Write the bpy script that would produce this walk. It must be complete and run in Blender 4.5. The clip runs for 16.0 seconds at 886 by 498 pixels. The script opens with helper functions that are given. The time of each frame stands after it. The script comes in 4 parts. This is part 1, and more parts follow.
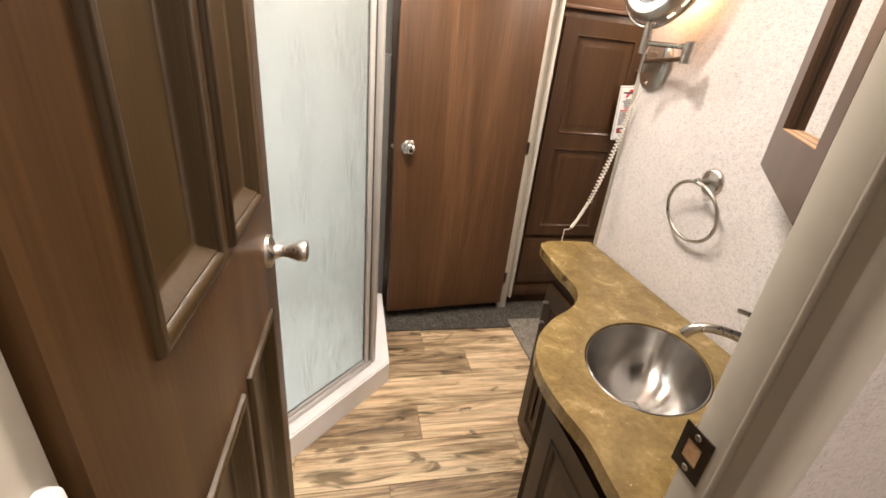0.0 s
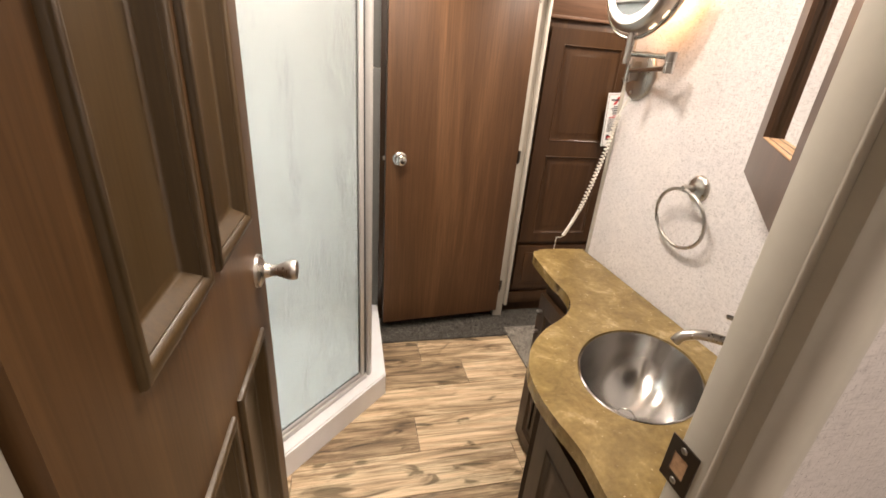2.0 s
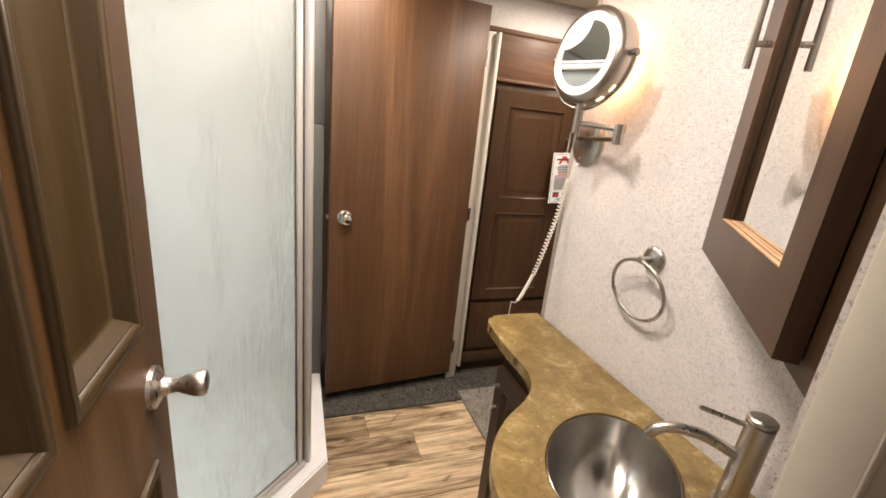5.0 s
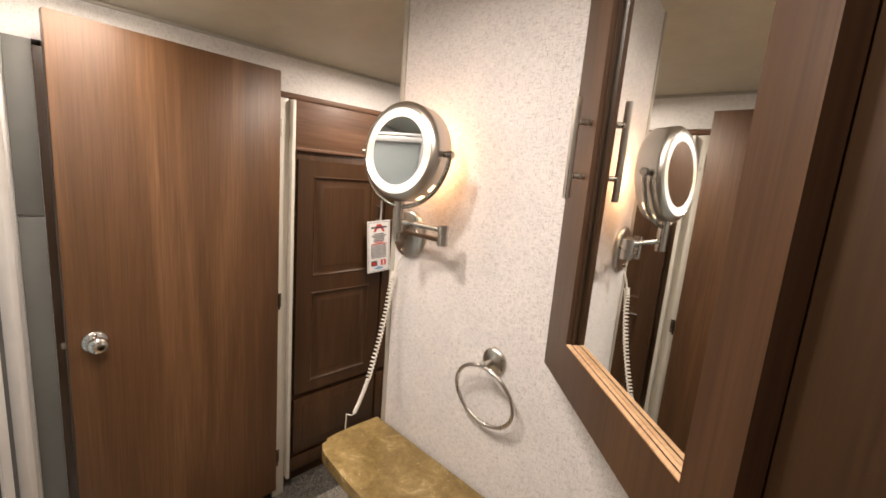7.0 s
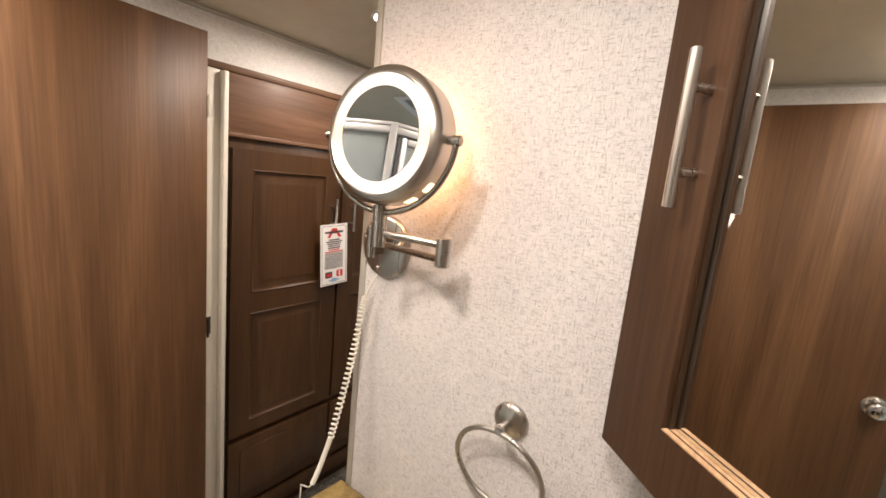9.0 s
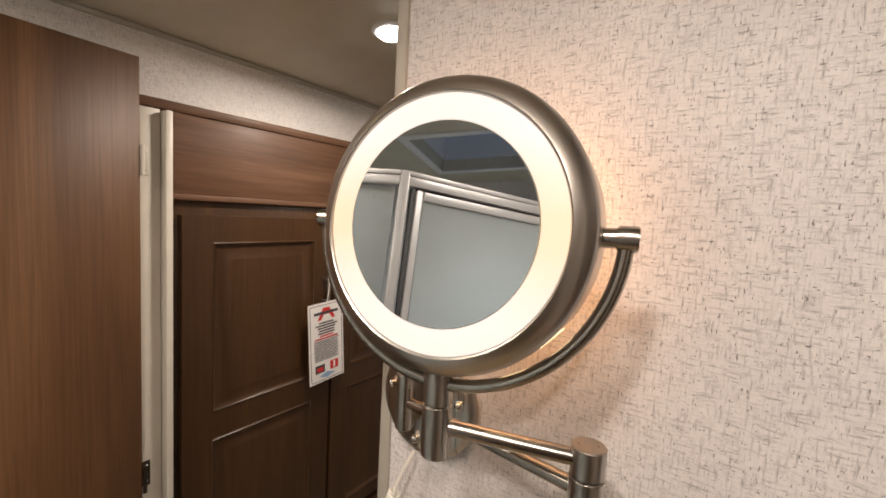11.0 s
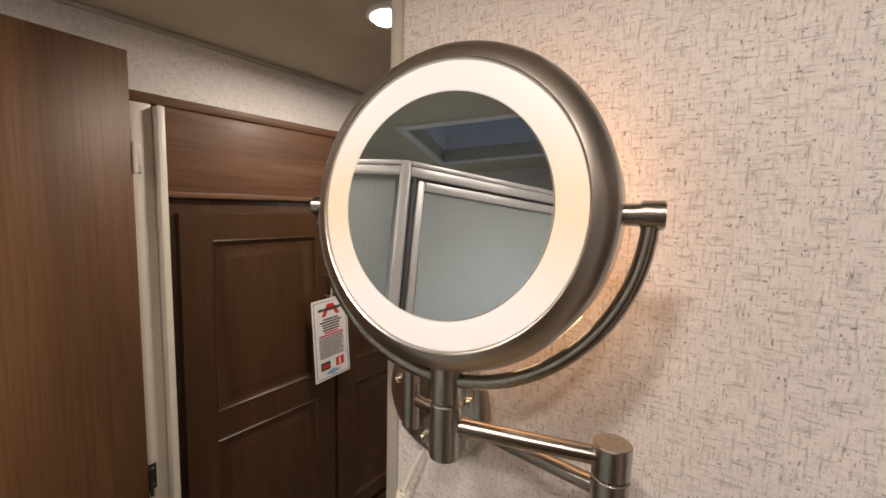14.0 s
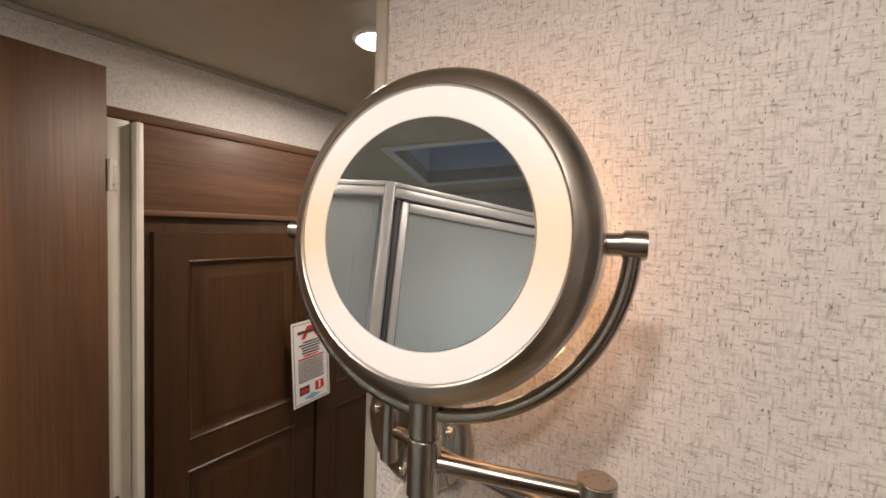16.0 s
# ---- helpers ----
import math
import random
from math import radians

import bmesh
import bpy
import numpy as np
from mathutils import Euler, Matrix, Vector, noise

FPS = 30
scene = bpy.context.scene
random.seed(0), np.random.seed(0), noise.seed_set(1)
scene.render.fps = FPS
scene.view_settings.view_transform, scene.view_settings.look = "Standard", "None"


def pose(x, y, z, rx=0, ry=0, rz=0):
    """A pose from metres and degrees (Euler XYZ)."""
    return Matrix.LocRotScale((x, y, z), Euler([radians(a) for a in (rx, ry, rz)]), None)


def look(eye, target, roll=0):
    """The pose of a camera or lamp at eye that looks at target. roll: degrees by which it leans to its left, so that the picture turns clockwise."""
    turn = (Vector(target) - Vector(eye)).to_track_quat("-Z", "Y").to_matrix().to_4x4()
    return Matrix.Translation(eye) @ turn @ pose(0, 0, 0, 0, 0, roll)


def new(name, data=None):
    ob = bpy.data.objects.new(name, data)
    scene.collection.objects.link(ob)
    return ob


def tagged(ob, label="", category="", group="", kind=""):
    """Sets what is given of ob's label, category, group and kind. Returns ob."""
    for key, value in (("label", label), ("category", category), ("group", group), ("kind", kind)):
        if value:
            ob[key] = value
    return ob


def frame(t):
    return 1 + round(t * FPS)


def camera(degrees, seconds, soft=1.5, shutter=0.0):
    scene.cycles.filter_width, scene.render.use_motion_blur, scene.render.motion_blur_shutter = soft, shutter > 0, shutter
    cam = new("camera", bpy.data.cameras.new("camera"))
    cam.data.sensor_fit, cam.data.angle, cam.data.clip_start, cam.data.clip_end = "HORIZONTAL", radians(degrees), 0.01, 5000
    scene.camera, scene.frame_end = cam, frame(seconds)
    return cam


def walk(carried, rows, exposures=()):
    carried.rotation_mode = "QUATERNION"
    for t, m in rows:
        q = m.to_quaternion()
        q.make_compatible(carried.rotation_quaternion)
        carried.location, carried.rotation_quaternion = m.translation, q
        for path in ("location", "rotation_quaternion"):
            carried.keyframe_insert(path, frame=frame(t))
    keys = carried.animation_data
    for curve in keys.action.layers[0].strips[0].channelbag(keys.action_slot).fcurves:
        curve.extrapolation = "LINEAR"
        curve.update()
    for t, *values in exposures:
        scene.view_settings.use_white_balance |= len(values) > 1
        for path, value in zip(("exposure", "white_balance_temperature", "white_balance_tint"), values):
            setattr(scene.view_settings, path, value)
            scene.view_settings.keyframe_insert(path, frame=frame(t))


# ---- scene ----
cam = camera(93.8, 16.0, soft=1.7)

# seconds, eye x y z, heading, pitch, lean
ROWS = [
    (0, 0.500, 0.661, 1.317, -13.26, -24.32, 5.85),
    (0.5, 0.501, 0.664, 1.323, -13.89, -24.34, 5.55),
    (1, 0.500, 0.666, 1.324, -13.96, -24.33, 5.03),
    (1.5, 0.510, 0.665, 1.331, -13.82, -23.68, 4.68),
    (2, 0.513, 0.660, 1.333, -13.65, -23.31, 4.55),
    (2.5, 0.517, 0.656, 1.333, -13.73, -22.52, 4.51),
    (3, 0.528, 0.651, 1.348, -13.97, -21.71, 4.40),
    (3.2, 0.530, 0.653, 1.353, -13.98, -21.44, 4.22),
    (5.3, 0.541, 0.833, 1.386, -23.65, -14.63, 6.33),
    (5.5, 0.542, 0.872, 1.409, -26.41, -12.83, 6.36),
    (6, 0.563, 0.957, 1.459, -33.72, -8.39, 6.42),
    (6.5, 0.585, 0.991, 1.490, -41.15, -8.90, 5.08),
    (7, 0.607, 0.987, 1.529, -45.94, -9.85, 4.68),
    (7.5, 0.643, 0.984, 1.530, -44.72, -9.44, 4.26),
    (8, 0.672, 0.995, 1.517, -43.72, -10.76, 3.51),
    (8.5, 0.700, 1.086, 1.511, -47.96, -9.67, 4.54),
    (9, 0.742, 1.252, 1.515, -53.54, -9.40, 5.72),
    (9.5, 0.808, 1.374, 1.550, -56.39, -8.06, 4.71),
    (10, 0.882, 1.475, 1.565, -56.16, -5.88, 4.01),
    (10.2, 0.924, 1.512, 1.585, -55.74, -5.23, 4.11),
    (12.3, 1.008, 1.620, 1.591, -53.97, -5.34, 1.73),
    (12.5, 1.006, 1.620, 1.583, -54.05, -5.44, 1.78),
    (13, 1.012, 1.604, 1.584, -54.47, -5.68, 1.64),
    (13.5, 1.003, 1.602, 1.584, -54.27, -5.76, 1.51),
    (14, 1.010, 1.610, 1.581, -54.49, -5.78, 1.35),
    (14.5, 1.009, 1.612, 1.587, -54.88, -5.64, 1.34),
    (15, 1.010, 1.611, 1.589, -55.18, -5.21, 1.41),
    (15.5, 1.016, 1.617, 1.578, -55.69, -4.79, 1.50),
    (16, 1.019, 1.612, 1.586, -56.47, -3.03, 2.00),
]


def held(x, y, z, heading, pitch, lean):
    h, p = radians(heading), radians(pitch)
    ahead = Vector((-math.sin(h) * math.cos(p), math.cos(h) * math.cos(p), math.sin(p)))
    eye = Vector((x, y, z))
    return look(eye, eye + ahead, lean)


EXPOSURES = [(0.0, 0.5), (3.2, 0.5), (5.3, 0.28), (6.2, 0.12), (8.0, 0.2), (9.0, 0.12), (10.2, -0.2), (12.3, -0.68), (16.0, -0.68)]
walk(cam, [(r[0], held(*r[1:])) for r in ROWS], EXPOSURES)

# ---------------------------------------------------------------- light
world = bpy.data.worlds.new("world")
scene.world = world
world.use_nodes = True
sky = world.node_tree.nodes.new("ShaderNodeTexSky")
sky.sky_type, sky.sun_disc, sky.sun_elevation, sky.sun_rotation = "NISHITA", False, radians(40), radians(200)
world.node_tree.links.new(sky.outputs[0], world.node_tree.nodes["Background"].inputs[0])
world.node_tree.nodes["Background"].inputs[1].default_value = 0.12

CEIL = 1.96      # at the far wall; the ceiling rises towards the hallway


def roof(y):
    return CEIL + 0.1 * (2.69 - y)


# ceiling pucks: x, y, watts; the last two are unseen, added as fill light
PUCKS = [(0.58, 1.34, 8.3), (0.74, 1.66, 8.2), (0.73, 2.38, 5.2), (1.709, 2.277, 10.5), (1.15, 0.10, 17.0), (2.3, 1.4, 6.0)]
TIP = math.degrees(math.atan(-0.1))
WARM = (1.0, 0.85, 0.735)


def lamp(name, kind, power, colour, m, size=0.1, spread=180):
    data = bpy.data.lights.new(name, kind)
    data.energy, data.color = power, colour
    if kind == "AREA":
        data.shape, data.size, data.spread = "DISK", size, radians(spread)
    ob = new(name, data)
    ob.matrix_world = m
    return ob


for px, py, watts in PUCKS:
    lamp("puck_lamp", "AREA", watts, WARM, pose(px, py, roof(py) - 0.030, TIP), 0.30 if py > 2.3 else 0.11, 170 if 1.0 < py < 2.0 else 180)
# the dome of the fitting by the walnut door throws light sideways too
dome = lamp("puck_side_lamp", "POINT", 1.7, WARM, pose(0.73, 2.38, roof(2.38) - 0.06))
dome.data.shadow_soft_size = 0.14
# daylight in the opening of the roof hatch above the shower
hatch = lamp("hatch_daylight", "AREA", 5.2, (0.92, 0.98, 0.96), pose(0.0, 2.06, roof(2.06) - 0.03, TIP), 0.38, 100)
hatch.data.shape = "SQUARE"


# ---------------------------------------------------------------- materials
def material(name, colour, rough=0.5, metal=0.0):
    m = bpy.data.materials.new(name)
    m.use_nodes = True
    b = m.node_tree.nodes["Principled BSDF"]
    b.inputs["Base Color"].default_value = (*colour, 1)
    b.inputs["Roughness"].default_value = rough
    b.inputs["Metallic"].default_value = metal
    return m


def node(m, kind, **inputs):
    n = m.node_tree.nodes.new(kind)
    for key, value in inputs.items():
        n.inputs[key.replace("_", " ")].default_value = value
    return n


def wire(m, a, out, b, into):
    m.node_tree.links.new(a.outputs[out], b.inputs[into])


def shader(m):
    return m.node_tree.nodes["Principled BSDF"]


def coords(m, scale=(1, 1, 1), turn=(0, 0, 0)):
    tc = node(m, "ShaderNodeTexCoord")
    mp = node(m, "ShaderNodeMapping")
    mp.inputs["Scale"].default_value = scale
    mp.inputs["Rotation"].default_value = turn
    wire(m, tc, "Object", mp, "Vector")
    return mp


def ramp(m, stops):
    r = node(m, "ShaderNodeValToRGB")
    els = r.color_ramp.elements
    while len(els) < len(stops):
        els.new(0.5)
    for e, (p, c) in zip(els, stops):
        e.position, e.color = p, (*c, 1)
    return r


def noise_tex(m, mp, scale, detail=4.0, rough=0.55, distort=0.0):
    n = node(m, "ShaderNodeTexNoise", Scale=scale, Detail=detail, Roughness=rough, Distortion=distort)
    wire(m, mp, "Vector", n, "Vector")
    return n


def bump(m, src, out, strength=0.2, distance=0.001):
    b = node(m, "ShaderNodeBump", Strength=strength, Distance=distance)
    wire(m, src, out, b, "Height")
    wire(m, b, "Normal", shader(m), "Normal")
    return b


def mix(m, kind, fac, a, b):
    """Mixes two colour sockets (node, output)."""
    x = node(m, "ShaderNodeMix")
    x.data_type, x.blend_type = "RGBA", kind
    x.inputs[0].default_value = fac
    m.node_tree.links.new(a[0].outputs[a[1]], x.inputs[6])
    m.node_tree.links.new(b[0].outputs[b[1]], x.inputs[7])
    return x


def wood(name, dark, mid, light, rough, along="z", scale=1.0, sheen=0.0, vary=0.0, figure=0.6, run=1.2):
    """Grain that runs along one axis, in broad bands and fine pores."""
    m = material(name, mid, rough)
    k = {"x": (run, 11, 11), "y": (11, run, 11), "z": (11, 11, run)}[along]
    mp = coords(m, tuple(v * scale for v in k))
    broad = noise_tex(m, mp, 1.0, 6, 0.62, figure)
    r = ramp(m, [(0.25, dark), (0.5, mid), (0.72, light)])
    wire(m, broad, "Fac", r, "Fac")
    f = {"x": (4, 180, 180), "y": (180, 4, 180), "z": (180, 180, 4)}[along]
    fine = noise_tex(m, coords(m, f), 1.0, 3, 0.6)
    rf = ramp(m, [(0.35, (0.72, 0.70, 0.68)), (0.6, (1.05, 1.05, 1.05))])
    wire(m, fine, "Fac", rf, "Fac")
    c = mix(m, "MULTIPLY", 0.75, (r, "Color"), (rf, "Color"))
    last = (c, 2)
    if vary:
        info = node(m, "ShaderNodeObjectInfo")
        rv = ramp(m, [(0.0, (1 - vary,) * 3), (1.0, (1 + vary,) * 3)])
        wire(m, info, "Random", rv, "Fac")
        c2 = mix(m, "MULTIPLY", 1.0, last, (rv, "Color"))
        last = (c2, 2)
        # each board takes its own stretch of the grain
        for n in m.node_tree.nodes:
            if n.bl_idname == "ShaderNodeMapping":
                sh = node(m, "ShaderNodeVectorMath")
                sh.operation = "SCALE"
                sh.inputs[0].default_value = (37.0, 23.0, 11.0)
                wire(m, info, "Random", sh, "Scale")
                wire(m, sh, "Vector", n, "Location")
    m.node_tree.links.new(last[0].outputs[last[1]], shader(m).inputs["Base Color"])
    bump(m, fine, "Fac", 0.12, 0.0006)
    shader(m).inputs["Specular IOR Level"].default_value = 0.35
    if sheen:
        shader(m).inputs["Coat Weight"].default_value = sheen
        shader(m).inputs["Coat Roughness"].default_value = 0.22
    return m


def linen_paper(name, base, thread, fleck, u, v):
    """Wall covering with a woven look: threads along two axes and dark slubs."""
    m = material(name, base, 0.62)

    def dirs(a, b):
        s = [300.0, 300.0, 300.0]
        s["xyz".index(u)], s["xyz".index(v)] = a, b
        return tuple(s)

    h = noise_tex(m, coords(m, dirs(52, 400)), 1.0, 4, 0.7)
    w = noise_tex(m, coords(m, dirs(400, 60)), 1.0, 4, 0.7)
    big = noise_tex(m, coords(m, (1, 1, 1)), 9.0, 4, 0.6)
    # the stronger of the two thread directions shows
    weave = node(m, "ShaderNodeMath")
    weave.operation = "SMOOTH_MIN"
    weave.inputs[2].default_value = 0.08
    wire(m, h, "Fac", weave, 0)
    wire(m, w, "Fac", weave, 1)
    r = ramp(m, [(0.32, thread), (0.45, base), (0.53, tuple(min(1, c * 1.10) for c in base))])
    wire(m, weave, "Value", r, "Fac")
    # slubs: short dark flecks along either thread
    s1 = noise_tex(m, coords(m, dirs(540, 165)), 1.0, 2.0, 0.5)
    s2 = noise_tex(m, coords(m, dirs(165, 540)), 1.0, 2.0, 0.5)
    rs1 = ramp(m, [(0.64, (1, 1, 1)), (0.70, fleck)])
    rs2 = ramp(m, [(0.65, (1, 1, 1)), (0.71, fleck)])
    wire(m, s1, "Fac", rs1, "Fac")
    wire(m, s2, "Fac", rs2, "Fac")
    tone = ramp(m, [(0.3, (0.93, 0.93, 0.94)), (0.7, (1.04, 1.03, 1.02))])
    wire(m, big, "Fac", tone, "Fac")
    c = mix(m, "MULTIPLY", 1.0, (r, "Color"), (rs1, "Color"))
    c = mix(m, "MULTIPLY", 1.0, (c, 2), (rs2, "Color"))
    c = mix(m, "MULTIPLY", 1.0, (c, 2), (tone, "Color"))
    m.node_tree.links.new(c.outputs[2], shader(m).inputs["Base Color"])
    bump(m, weave, "Value", 0.25, 0.0006)
    return m


def brushed(name, colour, rough, along="x"):
    m = material(name, colour, rough, 1.0)
    f = {"x": (3, 160, 160), "y": (160, 3, 160), "z": (160, 160, 3)}[along]
    n = noise_tex(m, coords(m, f), 1.0, 2, 0.5)
    r = ramp(m, [(0.3, (rough * 0.85,) * 3), (0.7, (min(1, rough * 1.2),) * 3)])
    wire(m, n, "Fac", r, "Fac")
    wire(m, r, "Color", shader(m), "Roughness")
    return m


def plain(name, colour, rough, amount=0.06, scale=25.0, relief=0.08, metal=0.0):
    """Paint or plastic with faint blotches and an uneven skin."""
    m = material(name, colour, rough, metal)
    n = noise_tex(m, coords(m), scale, 5, 0.6)
    r = ramp(m, [(0.3, tuple(c * (1 - amount) for c in colour)), (0.7, tuple(min(1, c * (1 + amount)) for c in colour))])
    wire(m, n, "Fac", r, "Fac")
    wire(m, r, "Color", shader(m), "Base Color")
    bump(m, n, "Fac", relief, 0.001)
    return m


def glow(name, colour, strength):
    m = material(name, tuple(c * 0.3 for c in colour), 0.5)
    shader(m).inputs["Emission Color"].default_value = (*colour, 1)
    shader(m).inputs["Emission Strength"].default_value = strength
    return m


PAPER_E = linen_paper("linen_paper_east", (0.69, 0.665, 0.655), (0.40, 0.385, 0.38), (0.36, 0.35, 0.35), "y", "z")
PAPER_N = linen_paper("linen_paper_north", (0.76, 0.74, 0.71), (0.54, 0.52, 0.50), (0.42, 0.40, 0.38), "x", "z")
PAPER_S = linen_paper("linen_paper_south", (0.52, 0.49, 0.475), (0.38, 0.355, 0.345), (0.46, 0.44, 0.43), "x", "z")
CEILING = plain("ceiling_panel", (0.60, 0.545, 0.43), 0.42, 0.05, 14, 0.25)
WALNUT = wood("walnut_laminate", (0.074, 0.0355, 0.0147), (0.117, 0.0570, 0.0242), (0.178, 0.0910, 0.0410), 0.46, "z", 0.62, figure=1.1, run=0.85)
shader(WALNUT).inputs["Specular IOR Level"].default_value = 0.4
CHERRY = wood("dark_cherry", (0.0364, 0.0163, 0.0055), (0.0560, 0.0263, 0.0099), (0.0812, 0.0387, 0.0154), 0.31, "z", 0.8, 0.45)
# darker copy of the cherry, with shade put into its colour
CHERRY_SHADED = wood("shaded_cherry", (0.0208, 0.0101, 0.0037), (0.0320, 0.0164, 0.0067), (0.0464, 0.0242, 0.0105), 0.42, "z", 0.8, 0.10)
CHERRY_X = wood("dark_cherry_rail", (0.070, 0.034, 0.018), (0.125, 0.064, 0.035), (0.190, 0.105, 0.062), 0.52, "x", 0.9, 0.04, figure=0.9)
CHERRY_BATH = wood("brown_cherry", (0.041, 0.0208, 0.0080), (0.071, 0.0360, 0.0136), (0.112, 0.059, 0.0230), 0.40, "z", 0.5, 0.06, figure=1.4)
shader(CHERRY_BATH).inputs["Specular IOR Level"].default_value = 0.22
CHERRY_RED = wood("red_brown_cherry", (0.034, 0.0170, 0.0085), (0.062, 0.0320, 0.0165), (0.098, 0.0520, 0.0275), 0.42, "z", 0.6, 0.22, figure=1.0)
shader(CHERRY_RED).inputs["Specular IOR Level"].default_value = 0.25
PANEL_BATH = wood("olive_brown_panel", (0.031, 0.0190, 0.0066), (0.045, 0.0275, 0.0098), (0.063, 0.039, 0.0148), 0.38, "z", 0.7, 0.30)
MAPLE_EDGE = wood("raw_wood_edge", (0.34, 0.20, 0.11), (0.48, 0.30, 0.17), (0.60, 0.40, 0.25), 0.5, "x", 1.0)
NICKEL = brushed("brushed_nickel", (0.50, 0.475, 0.44), 0.30, "z")
NICKEL_X = material("brushed_nickel_bar", (0.38, 0.355, 0.32), 0.24, 1.0)
SATIN = material("satin_nickel_head", (0.52, 0.49, 0.45), 0.30, 1.0)
CHROME = material("chrome", (0.62, 0.61, 0.59), 0.13, 1.0)
STEEL = material("sink_steel", (0.55, 0.54, 0.52), 0.22, 1.0)
shader(STEEL).inputs["Anisotropic"].default_value = 0.85
shader(STEEL).inputs["Anisotropic Rotation"].default_value = 0.25
tang = node(STEEL, "ShaderNodeTangent")
tang.direction_type, tang.axis = "RADIAL", "Z"
wire(STEEL, tang, "Tangent", shader(STEEL), "Tangent")
DARKMETAL = brushed("dark_bronze", (0.10, 0.085, 0.07), 0.38, "z")
HEAD_GLASS = material("make_up_glass", (0.60, 0.63, 0.66), 0.015, 1.0)
MIRROR = material("mirror_glass", (0.84, 0.86, 0.85), 0.015, 1.0)
WHITE = plain("white_plastic", (0.80, 0.80, 0.81), 0.38, 0.03, 18, 0.05)
TRIM = plain("putty_trim", (0.44, 0.415, 0.36), 0.42, 0.04, 20, 0.06)
JAMB = plain("greige_jamb", (0.50, 0.475, 0.405), 0.42, 0.05, 20, 0.06)
CREAM = plain("cream_post", (0.54, 0.51, 0.44), 0.40, 0.04, 20, 0.05)
ALU = plain("satin_aluminium", (0.58, 0.57, 0.55), 0.34, 0.04, 20, 0.04, 0.25)
GREYPAINT = plain("grey_filler", (0.15, 0.15, 0.138), 0.5, 0.05, 20, 0.06)
# near-black that puts the shade of the toe recess into the colour
BLACK = material("recess_shade", (0.012, 0.010, 0.009), 0.7)
SEAL = material("dark_seal", (0.06, 0.06, 0.06), 0.6)


def counter_stone():
    m = material("mottled_olive_counter", (0.26, 0.17, 0.055), 0.24)
    mp = coords(m)
    big = noise_tex(m, mp, 12.0, 8, 0.70, 0.5)
    r = ramp(m, [(0.28, (0.140, 0.094, 0.034)), (0.46, (0.205, 0.142, 0.052)), (0.58, (0.265, 0.188, 0.075)), (0.70, (0.44, 0.335, 0.175))])
    wire(m, big, "Fac", r, "Fac")
    fine = noise_tex(m, mp, 85.0, 4, 0.6)
    rf = ramp(m, [(0.35, (0.86, 0.86, 0.84)), (0.65, (1.08, 1.08, 1.06))])
    wire(m, fine, "Fac", rf, "Fac")
    spots = noise_tex(m, mp, 150.0, 1, 0.5)
    rs = ramp(m, [(0.73, (0, 0, 0)), (0.78, (0.30, 0.26, 0.18))])
    wire(m, spots, "Fac", rs, "Fac")
    c = mix(m, "MULTIPLY", 1.0, (r, "Color"), (rf, "Color"))
    c = mix(m, "ADD", 1.0, (c, 2), (rs, "Color"))
    m.node_tree.links.new(c.outputs[2], shader(m).inputs["Base Color"])
    bump(m, fine, "Fac", 0.06, 0.0006)
    return m


COUNTER = counter_stone()


def rain_glass():
    """Obscure glass with wavy upright ripples, milky white."""
    m = material("obscure_rain_glass", (0.865, 0.925, 0.91), 0.26)
    b = shader(m)
    b.inputs["Transmission Weight"].default_value = 0.76
    b.inputs["IOR"].default_value = 1.35
    n = noise_tex(m, coords(m, (90, 90, 16)), 1.0, 3, 0.6, 1.2)
    n2 = noise_tex(m, coords(m, (9, 9, 4)), 1.0, 3, 0.6, 0.5)
    r = ramp(m, [(0.35, (0.02, 0.02, 0.02)), (0.7, (1, 1, 1))])
    wire(m, n2, "Fac", r, "Fac")
    x = mix(m, "MULTIPLY", 1.0, (n, "Fac"), (r, "Color"))
    bp = node(m, "ShaderNodeBump", Strength=1.0, Distance=0.0048)
    m.node_tree.links.new(x.outputs[2], bp.inputs["Height"])
    wire(m, bp, "Normal", b, "Normal")
    return m


GLASS = rain_glass()


def carpet_stuff(name, k):
    m = material(name, (0.2, 0.19, 0.175), 0.95)
    n = noise_tex(m, coords(m), 150.0, 3, 0.7)
    n2 = noise_tex(m, coords(m), 22.0, 4, 0.7)
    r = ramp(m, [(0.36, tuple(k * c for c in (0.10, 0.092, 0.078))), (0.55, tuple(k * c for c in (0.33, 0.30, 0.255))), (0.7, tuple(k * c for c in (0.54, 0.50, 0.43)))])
    wire(m, n, "Fac", r, "Fac")
    r2 = ramp(m, [(0.35, (0.75, 0.75, 0.75)), (0.65, (1.2, 1.2, 1.2))])
    wire(m, n2, "Fac", r2, "Fac")
    c = mix(m, "MULTIPLY", 1.0, (r, "Color"), (r2, "Color"))
    m.node_tree.links.new(c.outputs[2], shader(m).inputs["Base Color"])
    bump(m, n, "Fac", 0.8, 0.006)
    return m


CARPET = carpet_stuff("grey_carpet", 1.0)
# the same carpet at 0.38: shade along the far wall put into its colour
CARPET_SHADED = carpet_stuff("shaded_grey_carpet", 0.38)


